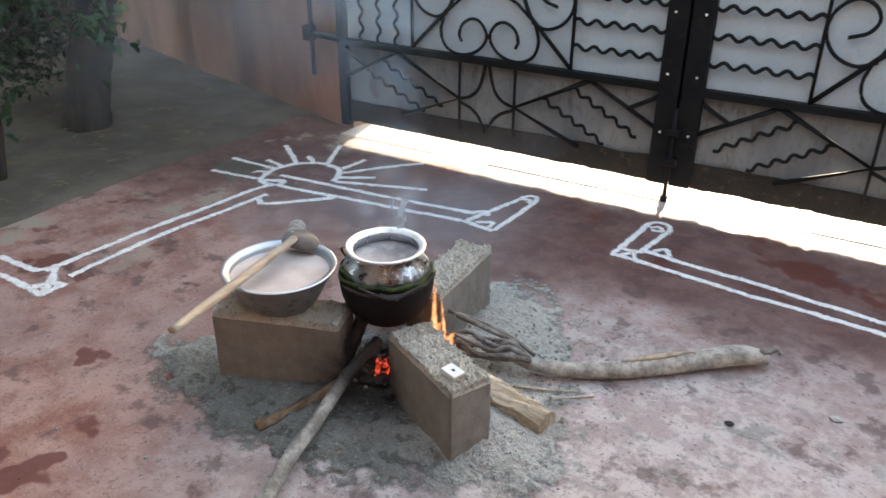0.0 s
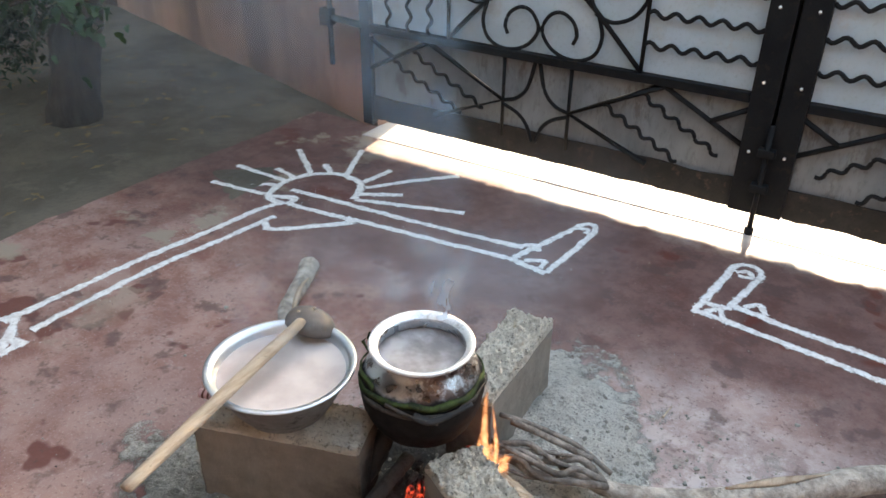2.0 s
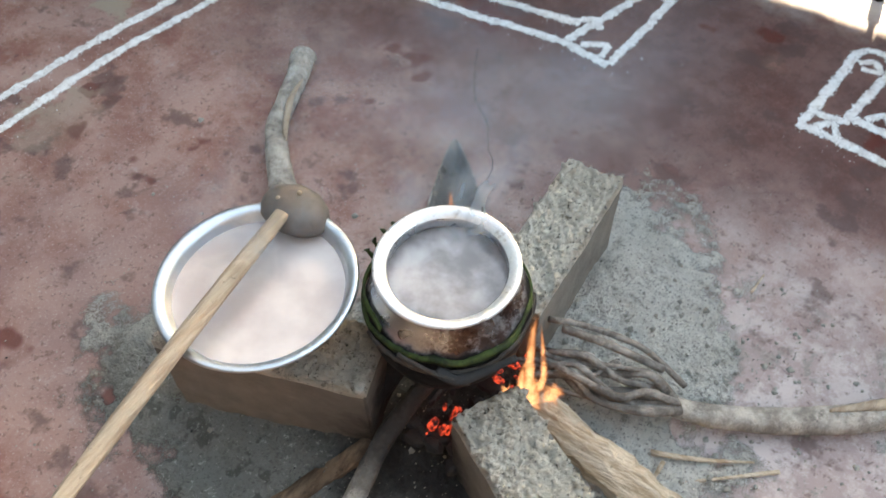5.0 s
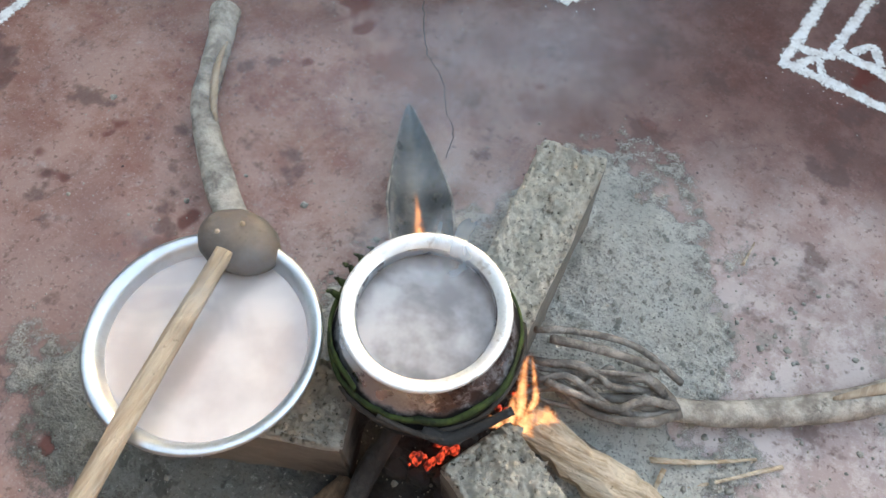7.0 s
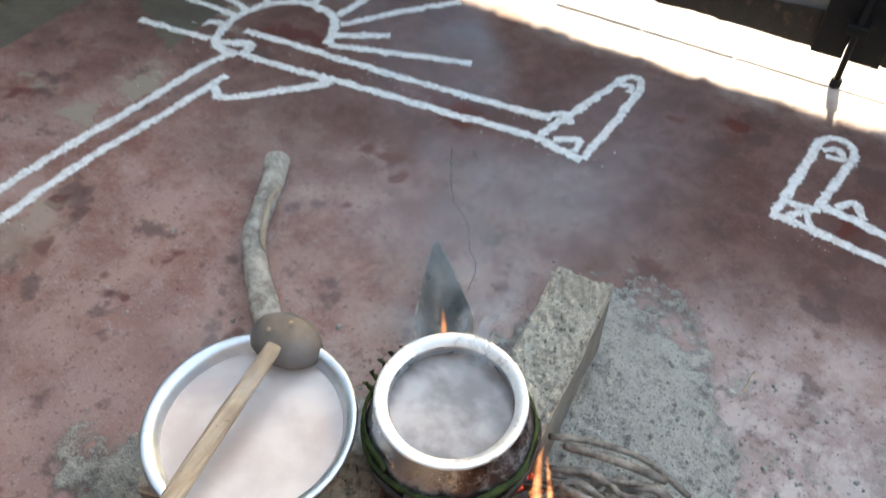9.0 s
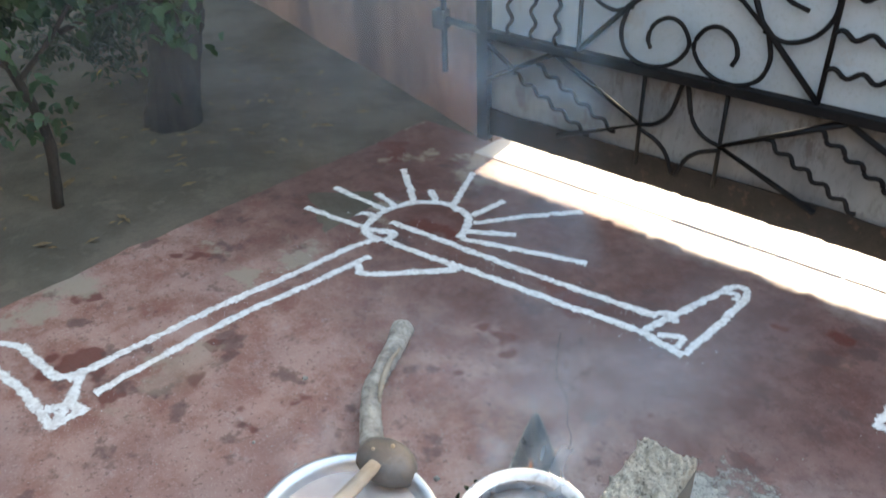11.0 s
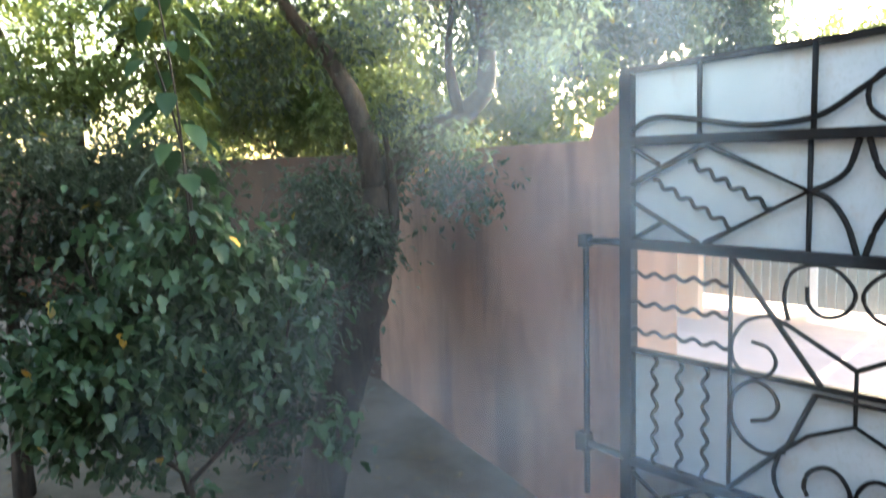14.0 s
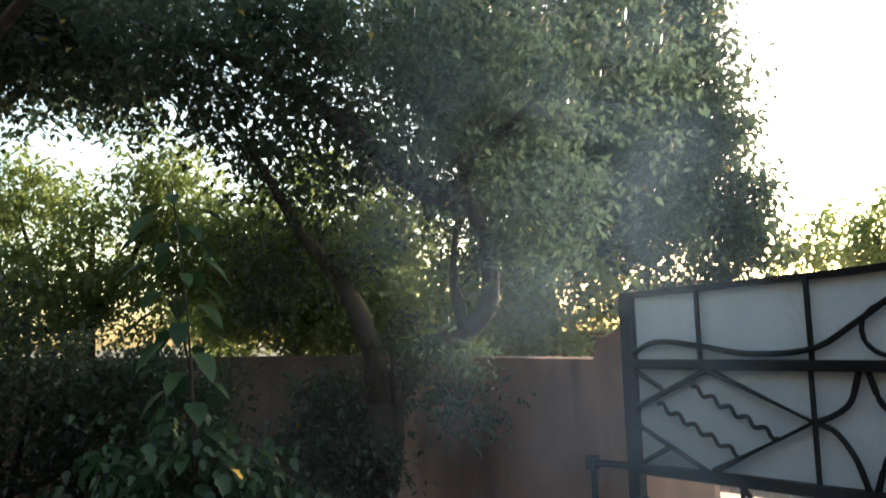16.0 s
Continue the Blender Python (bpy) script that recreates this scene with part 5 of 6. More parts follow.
# ---- floor drawing in rice flour ----
def flour_line(bm, pts, width, seed):
    """A hand-drawn line of flour: a low ridge with wavering edges."""
    veil = bm.verts.layers.float.new("veil")
    pts = [Vector((*p, 0)) for p in pts]
    width *= 0.98
    q = []
    for a, b in zip(pts, pts[1:]):
        n = max(2, int((b - a).length / 0.008))
        q += [a.lerp(b, i / n) for i in range(n)]
    q.append(pts[-1])
    rows = []
    for i, p in enumerate(q):
        d = (q[min(i + 1, len(q) - 1)] - q[max(i - 1, 0)])
        s = Vector((-d.y, d.x, 0)).normalized() if d.length else Vector((1, 0, 0))
        p = p + s * 0.006 * noise.noise(p * 6 + Vector((0, 0, seed)))
        wl = width * (0.92 + 0.32 * noise.noise(p * 22 + Vector((0, 0, seed))) + 0.4 * noise.noise(p * 75 + Vector((1, 0, seed))))
        wr = width * (0.92 + 0.32 * noise.noise(p * 22 + Vector((5, 0, seed))) + 0.4 * noise.noise(p * 75 + Vector((6, 0, seed))))
        row = []
        for k, z, f in ((-1.35, 0.0015, 0.0), (-0.7, 0.0022, 0.8), (0, 0.003, 1.0), (0.7, 0.0022, 0.8), (1.35, 0.0015, 0.0)):
            row.append(bm.verts.new(p + s * k * (wl if k < 0 else wr) + Vector((0, 0, z))))
            row[-1][veil] = f
        rows.append(row)
    for a, b in zip(rows, rows[1:]):
        for k in range(4):
            bm.faces.new((a[k], a[k + 1], b[k + 1], b[k]))
    return bm


def floor_drawing():
    t = thing("floor_drawing", "white flour floor drawing of double lines with a rayed sun", "floor drawing")
    n = [0]

    def line(pts, w=0.013, curve=False):
        n[0] += 1
        if curve:
            pts = [(v.x, v.y) for v in smooth_path([(*p, 0) for p in pts], 5)]
        part("flour_line", flour_line(bmesh.new(), pts, w, n[0] * 2.7), POWDER, t)

    # arms
    line([(-2.585, 1.46), (-2.538, 1.913), (-2.445, 2.456), (-2.42, 2.53)], 0.016)
    line([(-2.47, 1.48), (-2.455, 1.903), (-2.355, 2.44)], 0.016)
    line([(-2.46, 2.655), (-1.95, 2.69), (-1.433, 2.745)], 0.015)
    line([(-2.38, 2.545), (-1.905, 2.60), (-1.432, 2.653), (-1.29, 2.63)], 0.015)
    # sun
    line([(-2.40, 2.53), (-2.50, 2.555), (-2.535, 2.68), (-2.50, 2.80), (-2.385, 2.875), (-2.265, 2.86), (-2.215, 2.79), (-2.19, 2.72)], 0.017, True)
    line([(-2.50, 2.56), (-2.40, 2.60), (-2.38, 2.54)], 0.018, True)
    for ray in (((-2.53, 2.56), (-2.795, 2.529)), ((-2.55, 2.65), (-2.64, 2.60)), ((-2.54, 2.70), (-2.825, 2.706)), ((-2.53, 2.745), (-2.655, 2.778)), ((-2.50, 2.82), (-2.714, 2.99)), ((-2.43, 2.865), (-2.505, 2.93)),
                 ((-2.36, 2.89), (-2.469, 3.14)), ((-2.255, 2.87), (-2.226, 3.032)), ((-2.215, 2.83), (-2.10, 2.985), (-1.95, 3.145)), ((-2.20, 2.77), (-2.046, 2.862)), ((-2.185, 2.72), (-1.95, 2.80), (-1.753, 2.863))):
        line(list(ray), 0.015)
    line([(-2.36, 2.385), (-2.30, 2.352), (-2.20, 2.437), (-2.08, 2.552), (-2.12, 2.585)], 0.016, True)
    # end boxes of the arms
    line([(-1.43, 2.665), (-1.325, 3.02)], 0.014)
    line([(-1.29, 2.635), (-1.262, 3.0)], 0.014)
    line([(-1.335, 3.005), (-1.31, 3.045), (-1.275, 3.04), (-1.258, 2.995)], 0.013, True)
    line([(-1.45, 2.75), (-1.405, 2.785), (-1.375, 2.75)], 0.013, True)
    line([(-1.325, 2.985), (-1.29, 3.0), (-1.285, 2.965)], 0.011, True)
    line([(-1.39, 2.665), (-1.33, 2.70), (-1.325, 2.65)], 0.012, True)
    line([(-0.793, 2.675), (-0.752, 3.04)], 0.014)
    line([(-0.70, 2.755), (-0.655, 3.02)], 0.014)
    line([(-0.757, 3.02), (-0.725, 3.06), (-0.675, 3.06), (-0.652, 3.01)], 0.013, True)
    line([(-0.74, 3.0), (-0.70, 3.02), (-0.68, 2.985), (-0.725, 2.975)], 0.010, True)
    line([(-0.79, 2.75), (-0.74, 2.75), (-0.69, 2.76)], 0.012)
    line([(-0.76, 2.70), (-0.725, 2.735), (-0.70, 2.69)], 0.011, True)
    line([(-0.69, 2.775), (-0.594, 2.762), (-0.231, 2.728), (0.179, 2.672), (0.9, 2.60)], 0.015)
    line([(-0.795, 2.69), (-0.70, 2.682), (-0.251, 2.633), (0.134, 2.600), (0.9, 2.53)], 0.015)
    line([(-0.66, 2.79), (-0.62, 2.83), (-0.59, 2.78)], 0.011, True)
    line([(-2.60, 1.51), (-2.50, 1.43), (-2.44, 1.335)], 0.018)
    line([(-2.44, 1.42), (-2.446, 1.347), (-2.678, 1.357), (-2.904, 1.338)], 0.016)
    line([(-2.58, 1.49), (-2.622, 1.447), (-2.841, 1.444)], 0.016)
    line([(-2.904, 1.338), (-2.914, 1.404), (-2.841, 1.444)], 0.014, True)
    line([(-2.42, 1.43), (-2.48, 1.42), (-2.52, 1.36)], 0.016)


floor_drawing()


def specks():
    """Flour spilt beside the lines, and grit on the floor."""
    rnd = random.Random(3)
    for name, mat, count, lab, cat in (("flour_specks", CARD, 420, "specks of spilt white flour beside the drawn lines", "flour"), ("grit", CLOD, 2600, "fine grit and ash crumbs scattered on the floor", "grit"), ("bark_crumbs", CHAR, 120, "dark crumbs of bark and charcoal on the floor", "debris")):
        verts, faces = [], []
        for _ in range(count):
            if name == "flour_specks":
                k = rnd.random()
                x, y = (-2.5 + 1.9 * rnd.random(), 2.66 + 0.045 * rnd.gauss(0, 1)) if k < 0.6 else (-2.5 + 0.06 * rnd.gauss(0, 1), 1.4 + 1.2 * rnd.random())
                r = rnd.uniform(0.0008, 0.0022)
                if -1.22 < x < -0.82:
                    continue
            else:
                x, y = -1.08 + 0.40 * rnd.gauss(0, 1), 1.58 + 0.34 * rnd.gauss(0, 1)
                r = rnd.uniform(0.0008, 0.0026) if name == "grit" else rnd.uniform(0.0015, 0.0035)
                if x < -2.4 or x > 0.5:
                    continue
            z = max(0.0, bed_height(x, y)) if name != "flour_specks" else 0.0
            i = len(verts)
            a = rnd.uniform(0, 6.28)
            for k in range(4):
                verts.append((x + r * rnd.uniform(0.6, 1.4) * math.cos(a + 1.57 * k), y + r * rnd.uniform(0.6, 1.4) * math.sin(a + 1.57 * k), z))
            verts.append((x, y, z + r * (0.8 if name != "flour_specks" else 0.35)))
            faces += [(i + k, i + (k + 1) % 4, i + 4) for k in range(4)]
        tagged(mesh_from(name, verts, faces, mat), lab, cat, kind="stuff")


specks()


# ---- plants ----
def leaf_cloud(rnd, clumps, count, size, droop=0.3, lobed=False):
    """Verts and faces of many small folded leaves, gathered in sub-clumps."""
    verts, faces = [], []
    total = sum(c[1][0] * c[1][1] * c[1][2] for c in clumps) ** 1.0
    for c, r in clumps:
        n = int(count * (r[0] * r[1] * r[2]) / total)
        subs = []
        for _ in range(max(4, n // 45)):
            d = Vector((rnd.gauss(0, 1), rnd.gauss(0, 1), rnd.gauss(0, 1))).normalized() * rnd.random() ** 0.45
            subs.append((Vector((c[0] + d.x * r[0], c[1] + d.y * r[1], c[2] + d.z * r[2])), rnd.uniform(0.5, 1.3) * size * 3.2))
        for _ in range(n):
            sc, sr = subs[rnd.randrange(len(subs))]
            p = sc + Vector((rnd.gauss(0, 1), rnd.gauss(0, 1), rnd.gauss(0, 0.8))) * sr * 0.46
            s = size * rnd.uniform(0.6, 1.25)
            az = rnd.uniform(0, 6.283)
            f = Vector((math.cos(az), math.sin(az), rnd.uniform(-0.9, 0.5) - droop)).normalized()
            w = f.cross(Vector((rnd.uniform(-0.5, 0.5), rnd.uniform(-0.5, 0.5), 1))).normalized()
            u = w.cross(f)
            i = len(verts)
            if lobed:
                shape = ((0.0, 0.0), (0.12, 0.20), (0.40, 0.33), (0.55, 0.18), (0.8, 0.20), (1.0, 0.0))
                for a, b in shape:
                    q = p + f * s * a - u * s * 0.25 * a * a
                    verts.append(tuple(q))
                    verts.append(tuple(q + w * s * b + u * s * b * 0.22))
                    verts.append(tuple(q - w * s * b + u * s * b * 0.22))
                for k in range(5):
                    o = i + 3 * k
                    faces += [(o, o + 3, o + 4, o + 1), (o, o + 2, o + 5, o + 3)]
            else:
                m = p + f * s * 0.45
                e = p + f * s - u * s * 0.12
                for q in (p, m + w * s * 0.27 + u * s * 0.08, e, m - w * s * 0.27 + u * s * 0.08):
                    verts.append(tuple(q))
                faces += [(i, i + 1, i + 2), (i, i + 2, i + 3)]
    return verts, faces


def crown(parent, rnd, clumps, count, size, mat, droop=0.3, lobed=False, label=""):
    v, f = leaf_cloud(rnd, clumps, count, size, droop, lobed)
    ob = mesh_from("crown", v, f, mat, lobed)
    ob.parent = parent
    if label:
        ob["label"] = label
    return ob


def yard_tree():
    """The leaning tree by the wall: forked trunk, elbow limb, wide leafy crown."""
    t = thing("yard_tree", "leaning dark-barked tree with a forked trunk and dense small leaves", "tree")
    bm = bmesh.new()
    sweep(bm, smooth_path([(-3.955, 2.70, -0.05), (-3.93, 2.76, 0.25), (-3.90, 2.83, 0.55), (-3.83, 2.93, 0.92), (-3.79, 3.0, 1.25), (-3.80, 3.04, 1.66)], 8), lambda u: 0.125 - 0.035 * u + 0.05 * max(0, 0.15 - u) - 0.45 * max(0, u - 0.88), 14, 0.2)
    part("trunk", bm, BROWN_BARK, t)
    limbs = [([(-3.80, 3.03, 1.60), (-3.82, 2.98, 1.9), (-3.94, 2.90, 2.2), (-4.04, 2.77, 2.40), (-4.1, 2.6, 2.7), (-4.3, 2.4, 3.2)], 0.062),
             ([(-3.83, 3.06, 1.60), (-3.74, 3.28, 1.82), (-3.61, 3.43, 1.93), (-3.52, 3.50, 2.06), (-3.51, 3.50, 2.33), (-3.58, 3.43, 2.62), (-3.55, 3.45, 3.0), (-3.4, 3.5, 3.5)], 0.075),
             ([(-3.585, 3.43, 2.58), (-3.73, 3.25, 2.65), (-3.88, 3.04, 2.88), (-4.04, 2.78, 3.12), (-4.17, 2.54, 3.27), (-4.5, 2.1, 3.5)], 0.075),
             ([(-3.60, 3.40, 1.93), (-3.63, 3.37, 2.2), (-3.60, 3.38, 2.5)], 0.035),
             ([(-3.87, 2.95, 1.0), (-3.72, 3.05, 1.3), (-3.73, 3.08, 1.64), (-3.78, 3.06, 1.95)], 0.042),
             ([(-3.58, 3.43, 2.7), (-3.3, 3.6, 3.0), (-3.0, 3.9, 3.4)], 0.035)]
    for pts, r in limbs:
        part("limb", sweep(bmesh.new(), smooth_path(pts, 7), lambda u, r=r: r * (1 - 0.82 * u), 9, 0.22), BROWN_BARK, t)
    rnd = random.Random(21)
    crown(t, rnd, [((-3.9, 3.0, 3.1), (0.9, 0.8, 0.75)), ((-3.3, 3.7, 3.1), (0.75, 0.6, 0.8)), ((-3.45, 3.55, 2.35), (0.45, 0.35, 0.4)), ((-4.3, 2.4, 3.4), (0.8, 0.9, 0.55)),
                   ((-4.1, 2.75, 2.25), (0.4, 0.4, 0.4)), ((-3.42, 3.30, 1.62), (0.22, 0.12, 0.2)), ((-3.7, 2.8, 1.3), (0.18, 0.2, 0.25)), ((-4.9, 1.9, 3.5), (0.6, 0.7, 0.4))], 24000, 0.056, LEAVES_DARK)
    crown(t, rnd, [((-3.42, 3.22, 1.60), (0.24, 0.14, 0.2)), ((-3.68, 2.78, 1.35), (0.2, 0.2, 0.28)), ((-3.55, 3.1, 1.85), (0.3, 0.2, 0.15)), ((-3.75, 2.6, 1.0), (0.15, 0.15, 0.2)), ((-3.75, 3.25, 1.72), (0.35, 0.15, 0.2))], 2300, 0.048, LEAVES_DARK)


yard_tree()


def back_tree(at, height, trunk_r, clumps, count, size, mat, label, seed):
    t = thing("tree", label, "tree", "trees beyond the wall")
    rnd = random.Random(seed)
    top = Vector((at[0] + rnd.uniform(-0.3, 0.3), at[1] + rnd.uniform(-0.3, 0.3), height))
    part("trunk", sweep(bmesh.new(), smooth_path([(at[0], at[1], -0.1), (at[0] + 0.08, at[1], height * 0.35), (at[0] - 0.05, at[1] + 0.05, height * 0.65), top], 6), lambda u: trunk_r * (1 - 0.85 * u), 9, 0.2), BROWN_BARK, t)
    for c, r in clumps[:6]:
        a = Vector((at[0], at[1], height * rnd.uniform(0.4, 0.7)))
        b = Vector(c)
        m = a.lerp(b, 0.5) + Vector((0, 0, -0.15))
        part("limb", sweep(bmesh.new(), smooth_path([a, m, b], 6), lambda u: trunk_r * 0.45 * (1 - 0.75 * u), 7, 0.2), BROWN_BARK, t)
    crown(t, rnd, clumps, count, size, mat)
    return t


back_tree((-5.4, 5.6), 4.6, 0.13, [((-5.2, 5.6, 3.4), (1.0, 0.8, 1.1)), ((-4.6, 5.9, 2.6), (0.7, 0.5, 0.6)), ((-5.7, 5.3, 4.5), (1.0, 0.9, 0.8)), ((-4.5, 6.0, 4.0), (0.6, 0.5, 0.9))], 46000, 0.082, LEAVES_DARK, "leafy dark green tree behind the compound wall", 31)
back_tree((-6.9, 7.5), 5.2, 0.14, [((-4.75, 7.3, 3.6), (0.55, 0.6, 1.4)), ((-4.9, 7.4, 5.2), (0.5, 0.6, 0.9)), ((-5.6, 7.2, 4.4), (0.9, 0.7, 1.2)), ((-4.45, 7.5, 2.8), (0.4, 0.5, 0.6))], 38000, 0.095, LEAVES_DARK, "tall dark tree behind the wall against the bright sky", 32)
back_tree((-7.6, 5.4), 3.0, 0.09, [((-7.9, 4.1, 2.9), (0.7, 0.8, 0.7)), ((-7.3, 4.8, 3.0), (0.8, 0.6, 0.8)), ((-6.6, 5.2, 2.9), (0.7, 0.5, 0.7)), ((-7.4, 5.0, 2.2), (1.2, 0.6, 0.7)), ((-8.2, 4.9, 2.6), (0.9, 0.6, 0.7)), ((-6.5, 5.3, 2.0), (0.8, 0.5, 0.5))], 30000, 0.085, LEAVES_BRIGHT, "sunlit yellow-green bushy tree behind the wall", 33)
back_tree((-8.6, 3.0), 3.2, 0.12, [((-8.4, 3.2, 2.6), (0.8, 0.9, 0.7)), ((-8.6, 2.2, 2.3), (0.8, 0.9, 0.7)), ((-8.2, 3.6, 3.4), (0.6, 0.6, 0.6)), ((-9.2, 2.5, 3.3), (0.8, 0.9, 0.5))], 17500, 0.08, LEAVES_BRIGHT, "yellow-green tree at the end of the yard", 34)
back_tree((-5.3, 1.7), 1.7, 0.06, [((-5.1, 1.45, 1.7), (0.5, 0.45, 0.6)), ((-5.0, 2.1, 1.25), (0.45, 0.5, 0.5)), ((-5.1, 1.1, 1.45), (0.5, 0.5, 0.6)), ((-5.4, 2.3, 1.6), (0.5, 0.5, 0.45)), ((-5.3, 0.7, 1.45), (0.5, 0.5, 0.5)), ((-5.0, 2.6, 1.1), (0.4, 0.4, 0.4)), ((-4.6, 2.3, 1.6), (0.35, 0.45, 0.32)), ((-4.7, 3.05, 0.85), (0.4, 0.4, 0.6)), ((-4.95, 3.5, 1.35), (0.55, 0.35, 0.4)), ((-4.55, 2.7, 0.5), (0.35, 0.35, 0.4))], 36000, 0.055, LEAVES_DARK, "dense dark green shrub in the shade of the yard", 35)
back_tree((-6.1, 1.2), 3.6, 0.10, [((-5.3, 1.6, 3.7), (0.7, 0.7, 0.45)), ((-5.6, 0.9, 3.2), (0.7, 0.6, 0.6)), ((-5.1, 1.0, 2.6), (0.4, 0.5, 0.5))], 20000, 0.065, LEAVES_DARK, "overhanging dark tree branch above the yard", 36)
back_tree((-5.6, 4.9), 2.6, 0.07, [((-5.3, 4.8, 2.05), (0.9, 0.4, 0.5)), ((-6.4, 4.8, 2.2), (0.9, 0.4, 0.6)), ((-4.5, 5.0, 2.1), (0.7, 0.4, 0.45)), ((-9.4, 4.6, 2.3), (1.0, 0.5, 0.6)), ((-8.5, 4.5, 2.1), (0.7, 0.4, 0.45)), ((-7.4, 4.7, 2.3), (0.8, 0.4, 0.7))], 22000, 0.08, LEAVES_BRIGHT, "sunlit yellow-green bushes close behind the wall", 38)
# Most overhead clumps lie out of view, added to shade yard and shrub.
back_tree((-7.0, 0.4), 4.0, 0.16, [((-6.2, 0.6, 3.9), (1.4, 1.4, 0.5)), ((-7.5, 1.8, 4.2), (1.6, 1.5, 0.6)), ((-6.0, 2.6, 4.3), (1.1, 1.0, 0.5)), ((-4.9, 0.5, 3.9), (0.8, 0.9, 0.4)), ((-3.5, 0.7, 3.55), (0.9, 0.9, 0.3)), ((-3.3, 1.75, 3.65), (0.7, 0.6, 0.25))], 15000, 0.095, LEAVES_DARK, "broad dark tree over the yard, with unseen branches added for shade", 39)
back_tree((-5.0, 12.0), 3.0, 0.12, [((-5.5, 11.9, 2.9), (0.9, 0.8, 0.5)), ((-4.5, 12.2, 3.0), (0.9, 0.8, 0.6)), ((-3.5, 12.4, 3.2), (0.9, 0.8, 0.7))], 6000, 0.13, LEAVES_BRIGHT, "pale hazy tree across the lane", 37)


def shrub():
    """Lobed-leaved shrub on a thin stem at the edge of the floor."""
    t = thing("shrub", "green lobed-leaf shrub on a thin bare stem in the sandy yard", "shrub")
    part("stem", sweep(bmesh.new(), smooth_path([(-3.59, 1.94, -0.02), (-3.575, 1.98, 0.28), (-3.60, 1.95, 0.52), (-3.62, 1.90, 0.80), (-3.60, 1.92, 1.15)], 6), lambda u: 0.023 - 0.010 * u, 9, 0.2), BROWN_BARK, t)
    for pts in ([(-3.595, 1.95, 0.5), (-3.50, 2.10, 0.68), (-3.42, 2.28, 0.95), (-3.42, 2.36, 1.3)], [(-3.60, 1.94, 0.55), (-3.68, 1.75, 0.75), (-3.72, 1.58, 0.98)], [(-3.61, 1.92, 0.7), (-3.52, 2.0, 1.05), (-3.48, 2.0, 1.4), (-3.48, 1.97, 1.8), (-3.49, 1.90, 2.1)],
                [(-3.50, 2.10, 0.66), (-3.42, 2.32, 0.72), (-3.35, 2.45, 0.68)], [(-3.62, 1.90, 0.8), (-3.75, 1.75, 1.2), (-3.74, 1.65, 1.5)]):
        part("branch", sweep(bmesh.new(), smooth_path(pts, 6), lambda u: 0.011 * (1 - 0.7 * u), 7, 0.2), BROWN_BARK, t)
    rnd = random.Random(77)
    crown(t, rnd, [((-3.62, 1.88, 1.02), (0.30, 0.36, 0.34)), ((-3.45, 2.25, 1.12), (0.2, 0.22, 0.3)), ((-3.70, 1.60, 0.98), (0.22, 0.28, 0.25)), ((-3.55, 2.0, 1.38), (0.22, 0.3, 0.2)), ((-3.35, 2.44, 0.66), (0.10, 0.11, 0.11)),
                   ((-3.60, 1.93, 0.42), (0.10, 0.10, 0.10)), ((-3.64, 1.72, 0.74), (0.18, 0.2, 0.12))], 7500, 0.058, LEAVES_SHRUB, 0.5, True)
    verts, faces = [], []
    for k in range(48):
        z = 1.40 + 1.05 * (k / 48)
        base = Vector((-3.485 + 0.02 * math.sin(z * 5), 1.97 - 0.10 * max(0, z - 1.8) + 0.03 * math.sin(k * 2.4), z))
        az = k * 2.4
        f = Vector((math.cos(az), math.sin(az), -0.25 - 0.5 * rnd.random())).normalized()
        w = f.cross(Vector((0, 0, 1))).normalized()
        u = w.cross(f)
        n0, size = len(verts), rnd.uniform(0.075, 0.13)
        base = base + Vector((f.x, f.y, 0.2)) * 0.07
        for a, b in ((0.0, 0.0), (0.15, 0.24), (0.4, 0.33), (0.7, 0.24), (1.0, 0.0)):
            q = base + f * size * a - Vector((0, 0, 1)) * size * 0.35 * a * a
            verts += [tuple(q), tuple(q + w * size * b + u * size * b * 0.25), tuple(q - w * size * b + u * size * b * 0.25)]
        for m in range(4):
            o = n0 + 3 * m
            faces += [(o, o + 3, o + 4, o + 1), (o, o + 2, o + 5, o + 3)]
    sprig = mesh_from("sprig_leaves", verts, faces, LEAVES_SHRUB, True)
    sprig.parent = t
    sprig["label"] = "large drooping dark leaves on the tall sprig"
    part("sprig_stem", sweep(bmesh.new(), smooth_path([(-3.50, 2.0, 1.2), (-3.48, 1.98, 1.6), (-3.48, 1.96, 2.0), (-3.485, 1.90, 2.5)], 6), lambda u: 0.007 * (1 - 0.6 * u), 6), BROWN_BARK, t)


shrub()


def fallen_leaves():
    rnd = random.Random(5)
    verts, faces = [], []
    for _ in range(260):
        x, y = -3.2 - abs(rnd.gauss(0, 1.4)), rnd.uniform(0.6, 3.6)
        s, a = rnd.uniform(0.015, 0.04), rnd.uniform(0, 6.28)
        c, d = Vector((math.cos(a), math.sin(a), 0)) * s, Vector((-math.sin(a), math.cos(a), 0)) * s * 0.4
        p = Vector((x, y, 0.008))
        i = len(verts)
        for q, z in ((p - c, 0), (p + d, 0.004), (p + c, 0.002), (p - d, 0.005)):
            verts.append((q.x, q.y, p.z + z))
        faces.append((i, i + 1, i + 2, i + 3))
    tagged(mesh_from("fallen_leaves", verts, faces, bark_material("dead_leaf", (0.16, 0.10, 0.05), (0.25, 0.17, 0.08))), "dry brown leaves fallen on the sandy yard", "leaves", kind="stuff")


fallen_leaves()


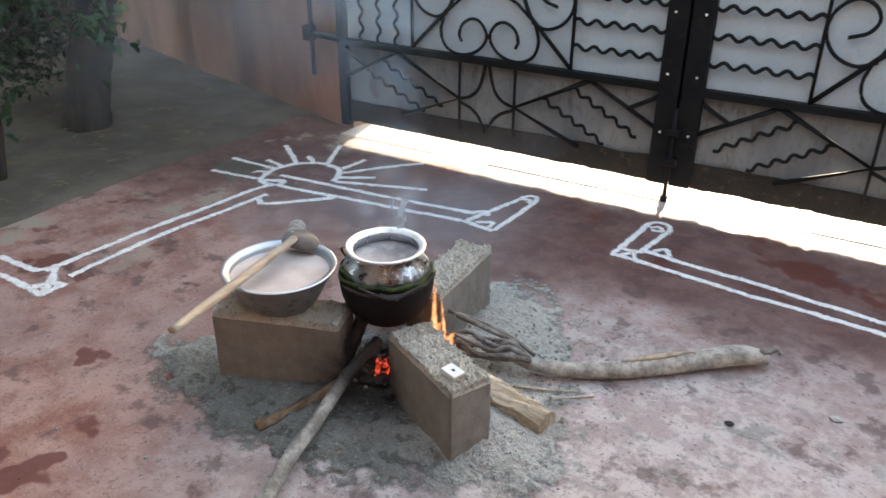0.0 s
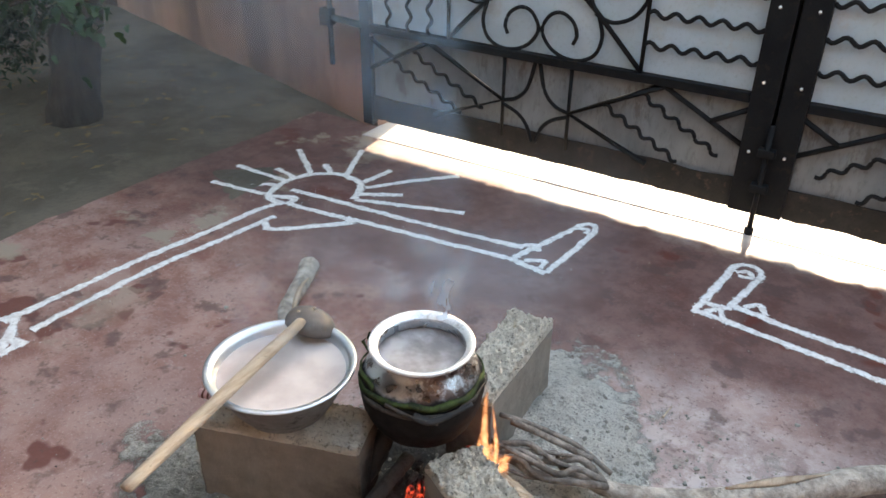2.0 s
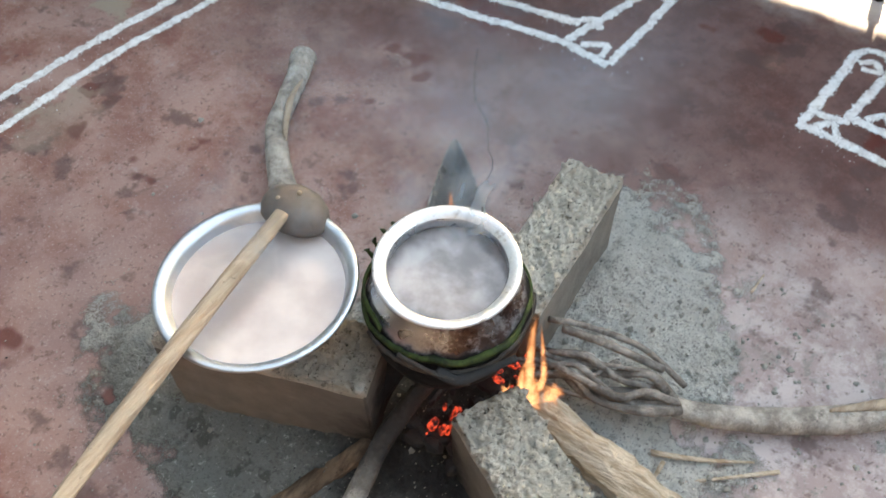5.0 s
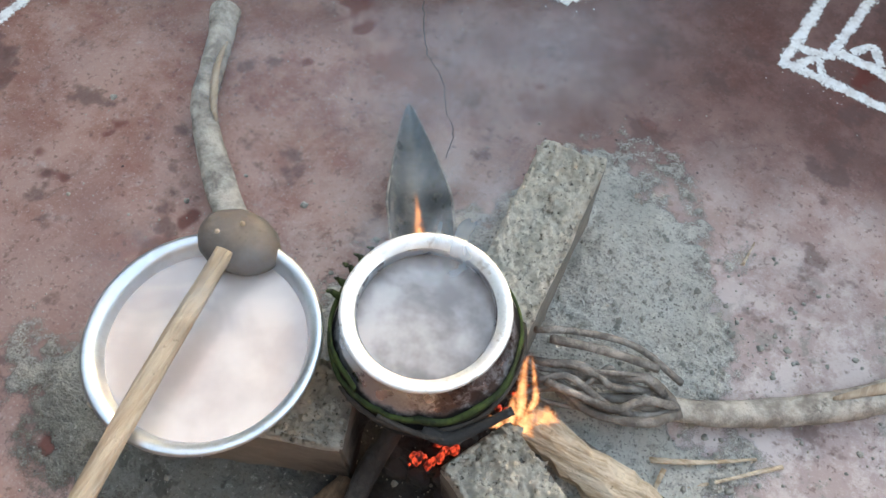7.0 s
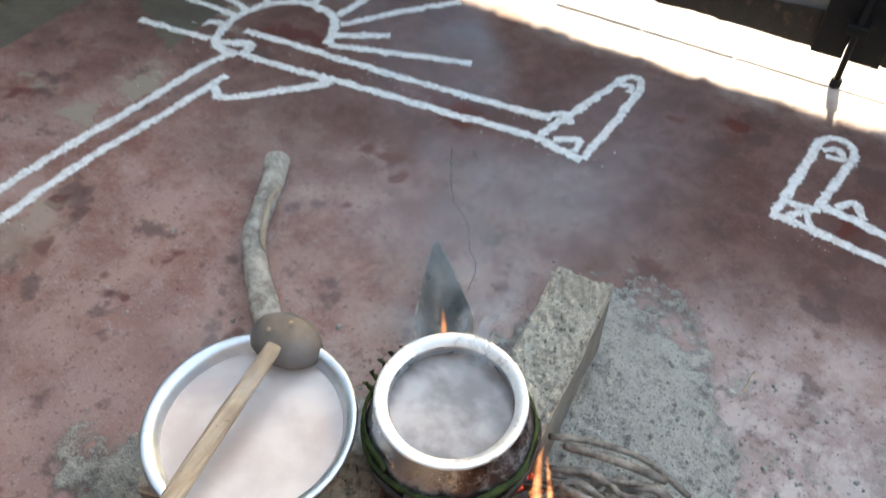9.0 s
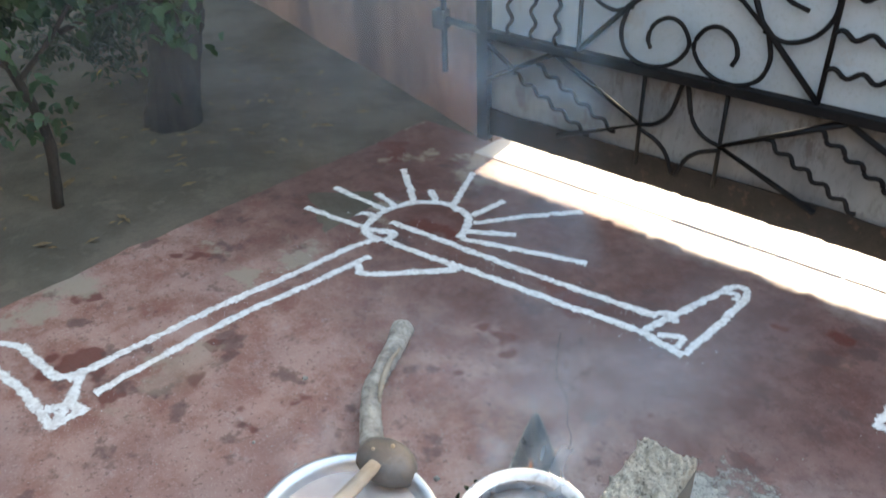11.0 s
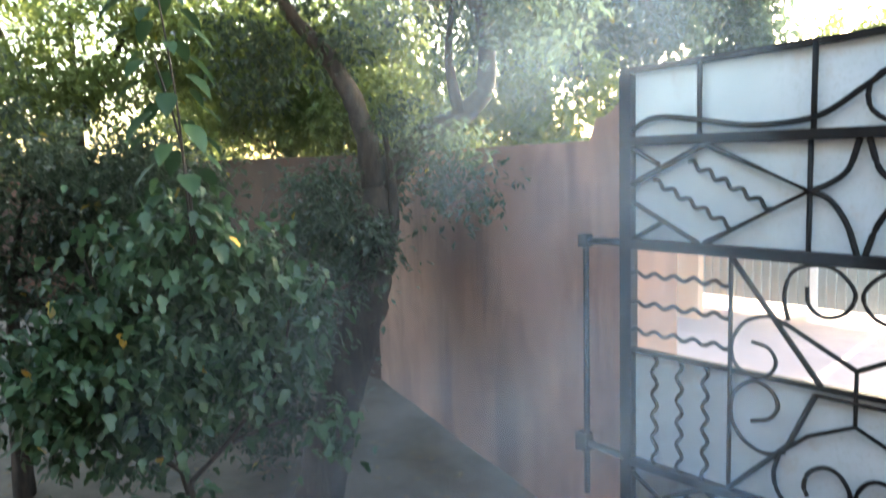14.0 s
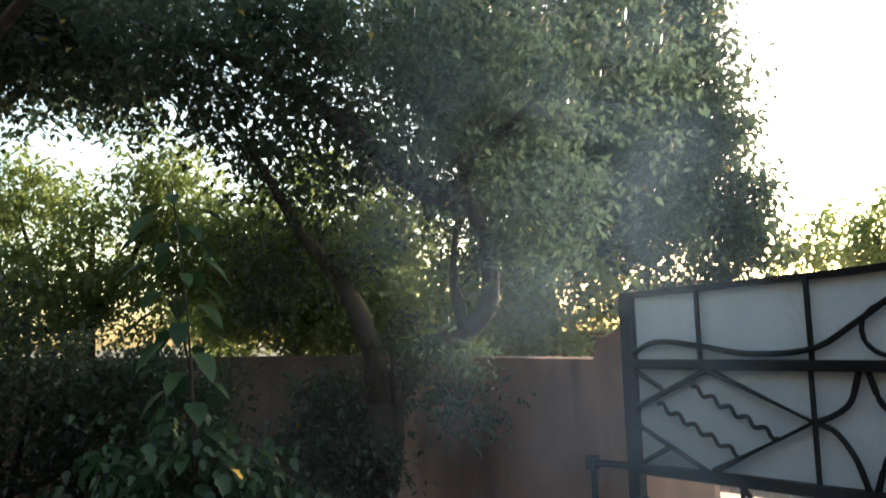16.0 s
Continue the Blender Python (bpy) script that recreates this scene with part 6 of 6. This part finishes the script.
# ---- smoke ----
def smoke_material(name, colour, scale, curl=0.6, lo=0.30, hi=0.68, forward=0.2):
    m = bpy.data.materials.new(name)
    m.use_nodes = True
    t = m.node_tree
    t.nodes.clear()
    out, mixn = t.nodes.new("ShaderNodeOutputMaterial"), t.nodes.new("ShaderNodeMixShader")
    both, dif, trl, tr = t.nodes.new("ShaderNodeAddShader"), t.nodes.new("ShaderNodeBsdfDiffuse"), t.nodes.new("ShaderNodeBsdfTranslucent"), t.nodes.new("ShaderNodeBsdfTransparent")
    at, tc, ns, rp, mul = t.nodes.new("ShaderNodeAttribute"), t.nodes.new("ShaderNodeTexCoord"), t.nodes.new("ShaderNodeTexNoise"), t.nodes.new("ShaderNodeMapRange"), t.nodes.new("ShaderNodeMath")
    at.attribute_name = "veil"
    ns.inputs["Scale"].default_value, ns.inputs["Detail"].default_value, ns.inputs["Distortion"].default_value = scale, 3.0, curl
    rp.interpolation_type = 'SMOOTHSTEP'
    rp.inputs[1].default_value, rp.inputs[2].default_value = lo, hi
    mul.operation = 'MULTIPLY'
    dif.inputs[0].default_value = (*[c * 0.72 for c in colour], 1)
    trl.inputs[0].default_value = (*[c * forward for c in colour], 1)
    t.links.new(tc.outputs["Object"], ns.inputs["Vector"])
    t.links.new(ns.outputs["Fac"], rp.inputs[0])
    t.links.new(rp.outputs[0], mul.inputs[0])
    t.links.new(at.outputs["Fac"], mul.inputs[1])
    t.links.new(mul.outputs[0], mixn.inputs[0])
    t.links.new(dif.outputs[0], both.inputs[0])
    t.links.new(trl.outputs[0], both.inputs[1])
    t.links.new(tr.outputs[0], mixn.inputs[1])
    t.links.new(both.outputs[0], mixn.inputs[2])
    t.links.new(mixn.outputs[0], out.inputs[0])
    return m


SMOKE = smoke_material("wood_smoke", (0.66, 0.83, 0.98), 1.9, 0.6, 0.15, 0.90, 0.03)
PLUME = smoke_material("curling_smoke", (0.52, 0.76, 1.0), 4.6, 1.3, 0.36, 0.78, 0.02)
STEAM = smoke_material("steam", (0.72, 0.87, 1.0), 9.0, 1.2, 0.34, 0.72, 0.05)


def wisp(name, foot, top, w0, w1, dense, mat, label, seed, bow=0.15):
    """A thin billowing veil from foot to top, thinning out towards its edges."""
    foot, top = Vector(foot), Vector(top)
    n, verts, fade = 28, [], []
    side = Vector((0.78, 0.62, 0))
    away = Vector((-0.62, 0.78, 0))
    for j in range(n + 1):
        v = j / n
        c = foot.lerp(top, v) + side * 0.10 * (top - foot).length * noise.noise((v * 2.2, seed, 0)) * v
        w = w0 + (w1 - w0) * v
        for i in range(n + 1):
            u = 2 * i / n - 1
            p = c + side * u * w + away * bow * (u * u - 0.3 + noise.noise((u * 1.5, v * 2.5, seed)))
            verts.append(tuple(p))
            edge = max(0.0, 1 - u * u) ** 1.5 * min(1.0, v / 0.3) * min(1.0, (1 - v) / 0.45) ** 1.3
            fade.append(dense * edge)
    faces = [(j * (n + 1) + i, j * (n + 1) + i + 1, (j + 1) * (n + 1) + i + 1, (j + 1) * (n + 1) + i) for j in range(n) for i in range(n)]
    ob = mesh_from(name, verts, faces, mat, True)
    a = ob.data.attributes.new("veil", 'FLOAT', 'POINT')
    a.data.foreach_set("value", fade)
    return tagged(ob, label, "smoke", kind="stuff")


wisp("smoke_plume", (-1.14, 1.70, 0.40), (-1.66, 2.28, 1.55), 0.06, 0.34, 0.30, PLUME, "thin blue-grey wood smoke rising from the fire", 1.3, 0.08)
wisp("smoke_drift", (-2.05, 2.65, 0.15), (-2.3, 2.9, 2.6), 0.6, 0.95, 0.32, SMOKE, "hazy blue wood smoke drifting towards the wall", 4.1, 0.25)
wisp("smoke_drift", (-3.0, 2.55, 0.0), (-3.0, 2.8, 1.5), 0.75, 0.8, 0.24, SMOKE, "hazy blue wood smoke hanging over the sandy yard", 7.7, 0.25)
wisp("smoke_drift", (-2.45, 3.0, 1.3), (-2.6, 3.1, 3.9), 0.9, 1.45, 0.36, SMOKE, "pale wood smoke drifting up past the gate post", 9.3, 0.2)
wisp("smoke_haze", (-1.3, 1.95, 0.03), (-1.45, 2.25, 0.62), 0.55, 0.75, 0.5, SMOKE, "pale smoke hanging low behind the pot", 12.4, 0.1)
wisp("smoke_drift", (-2.75, 1.75, 0.45), (-2.85, 1.9, 1.95), 0.5, 0.6, 0.07, SMOKE, "thin blue smoke drifting in front of the shrub", 15.1, 0.2)
wisp("steam", (-1.12, 1.61, 0.405), (-1.17, 1.70, 0.66), 0.09, 0.15, 0.7, STEAM, "white steam rising from the pot", 2.2, 0.02)
wisp("steam", (-1.385, 1.44, 0.335), (-1.44, 1.56, 0.62), 0.13, 0.19, 0.3, STEAM, "faint white steam rising from the bowl", 5.2, 0.02)

threshold()
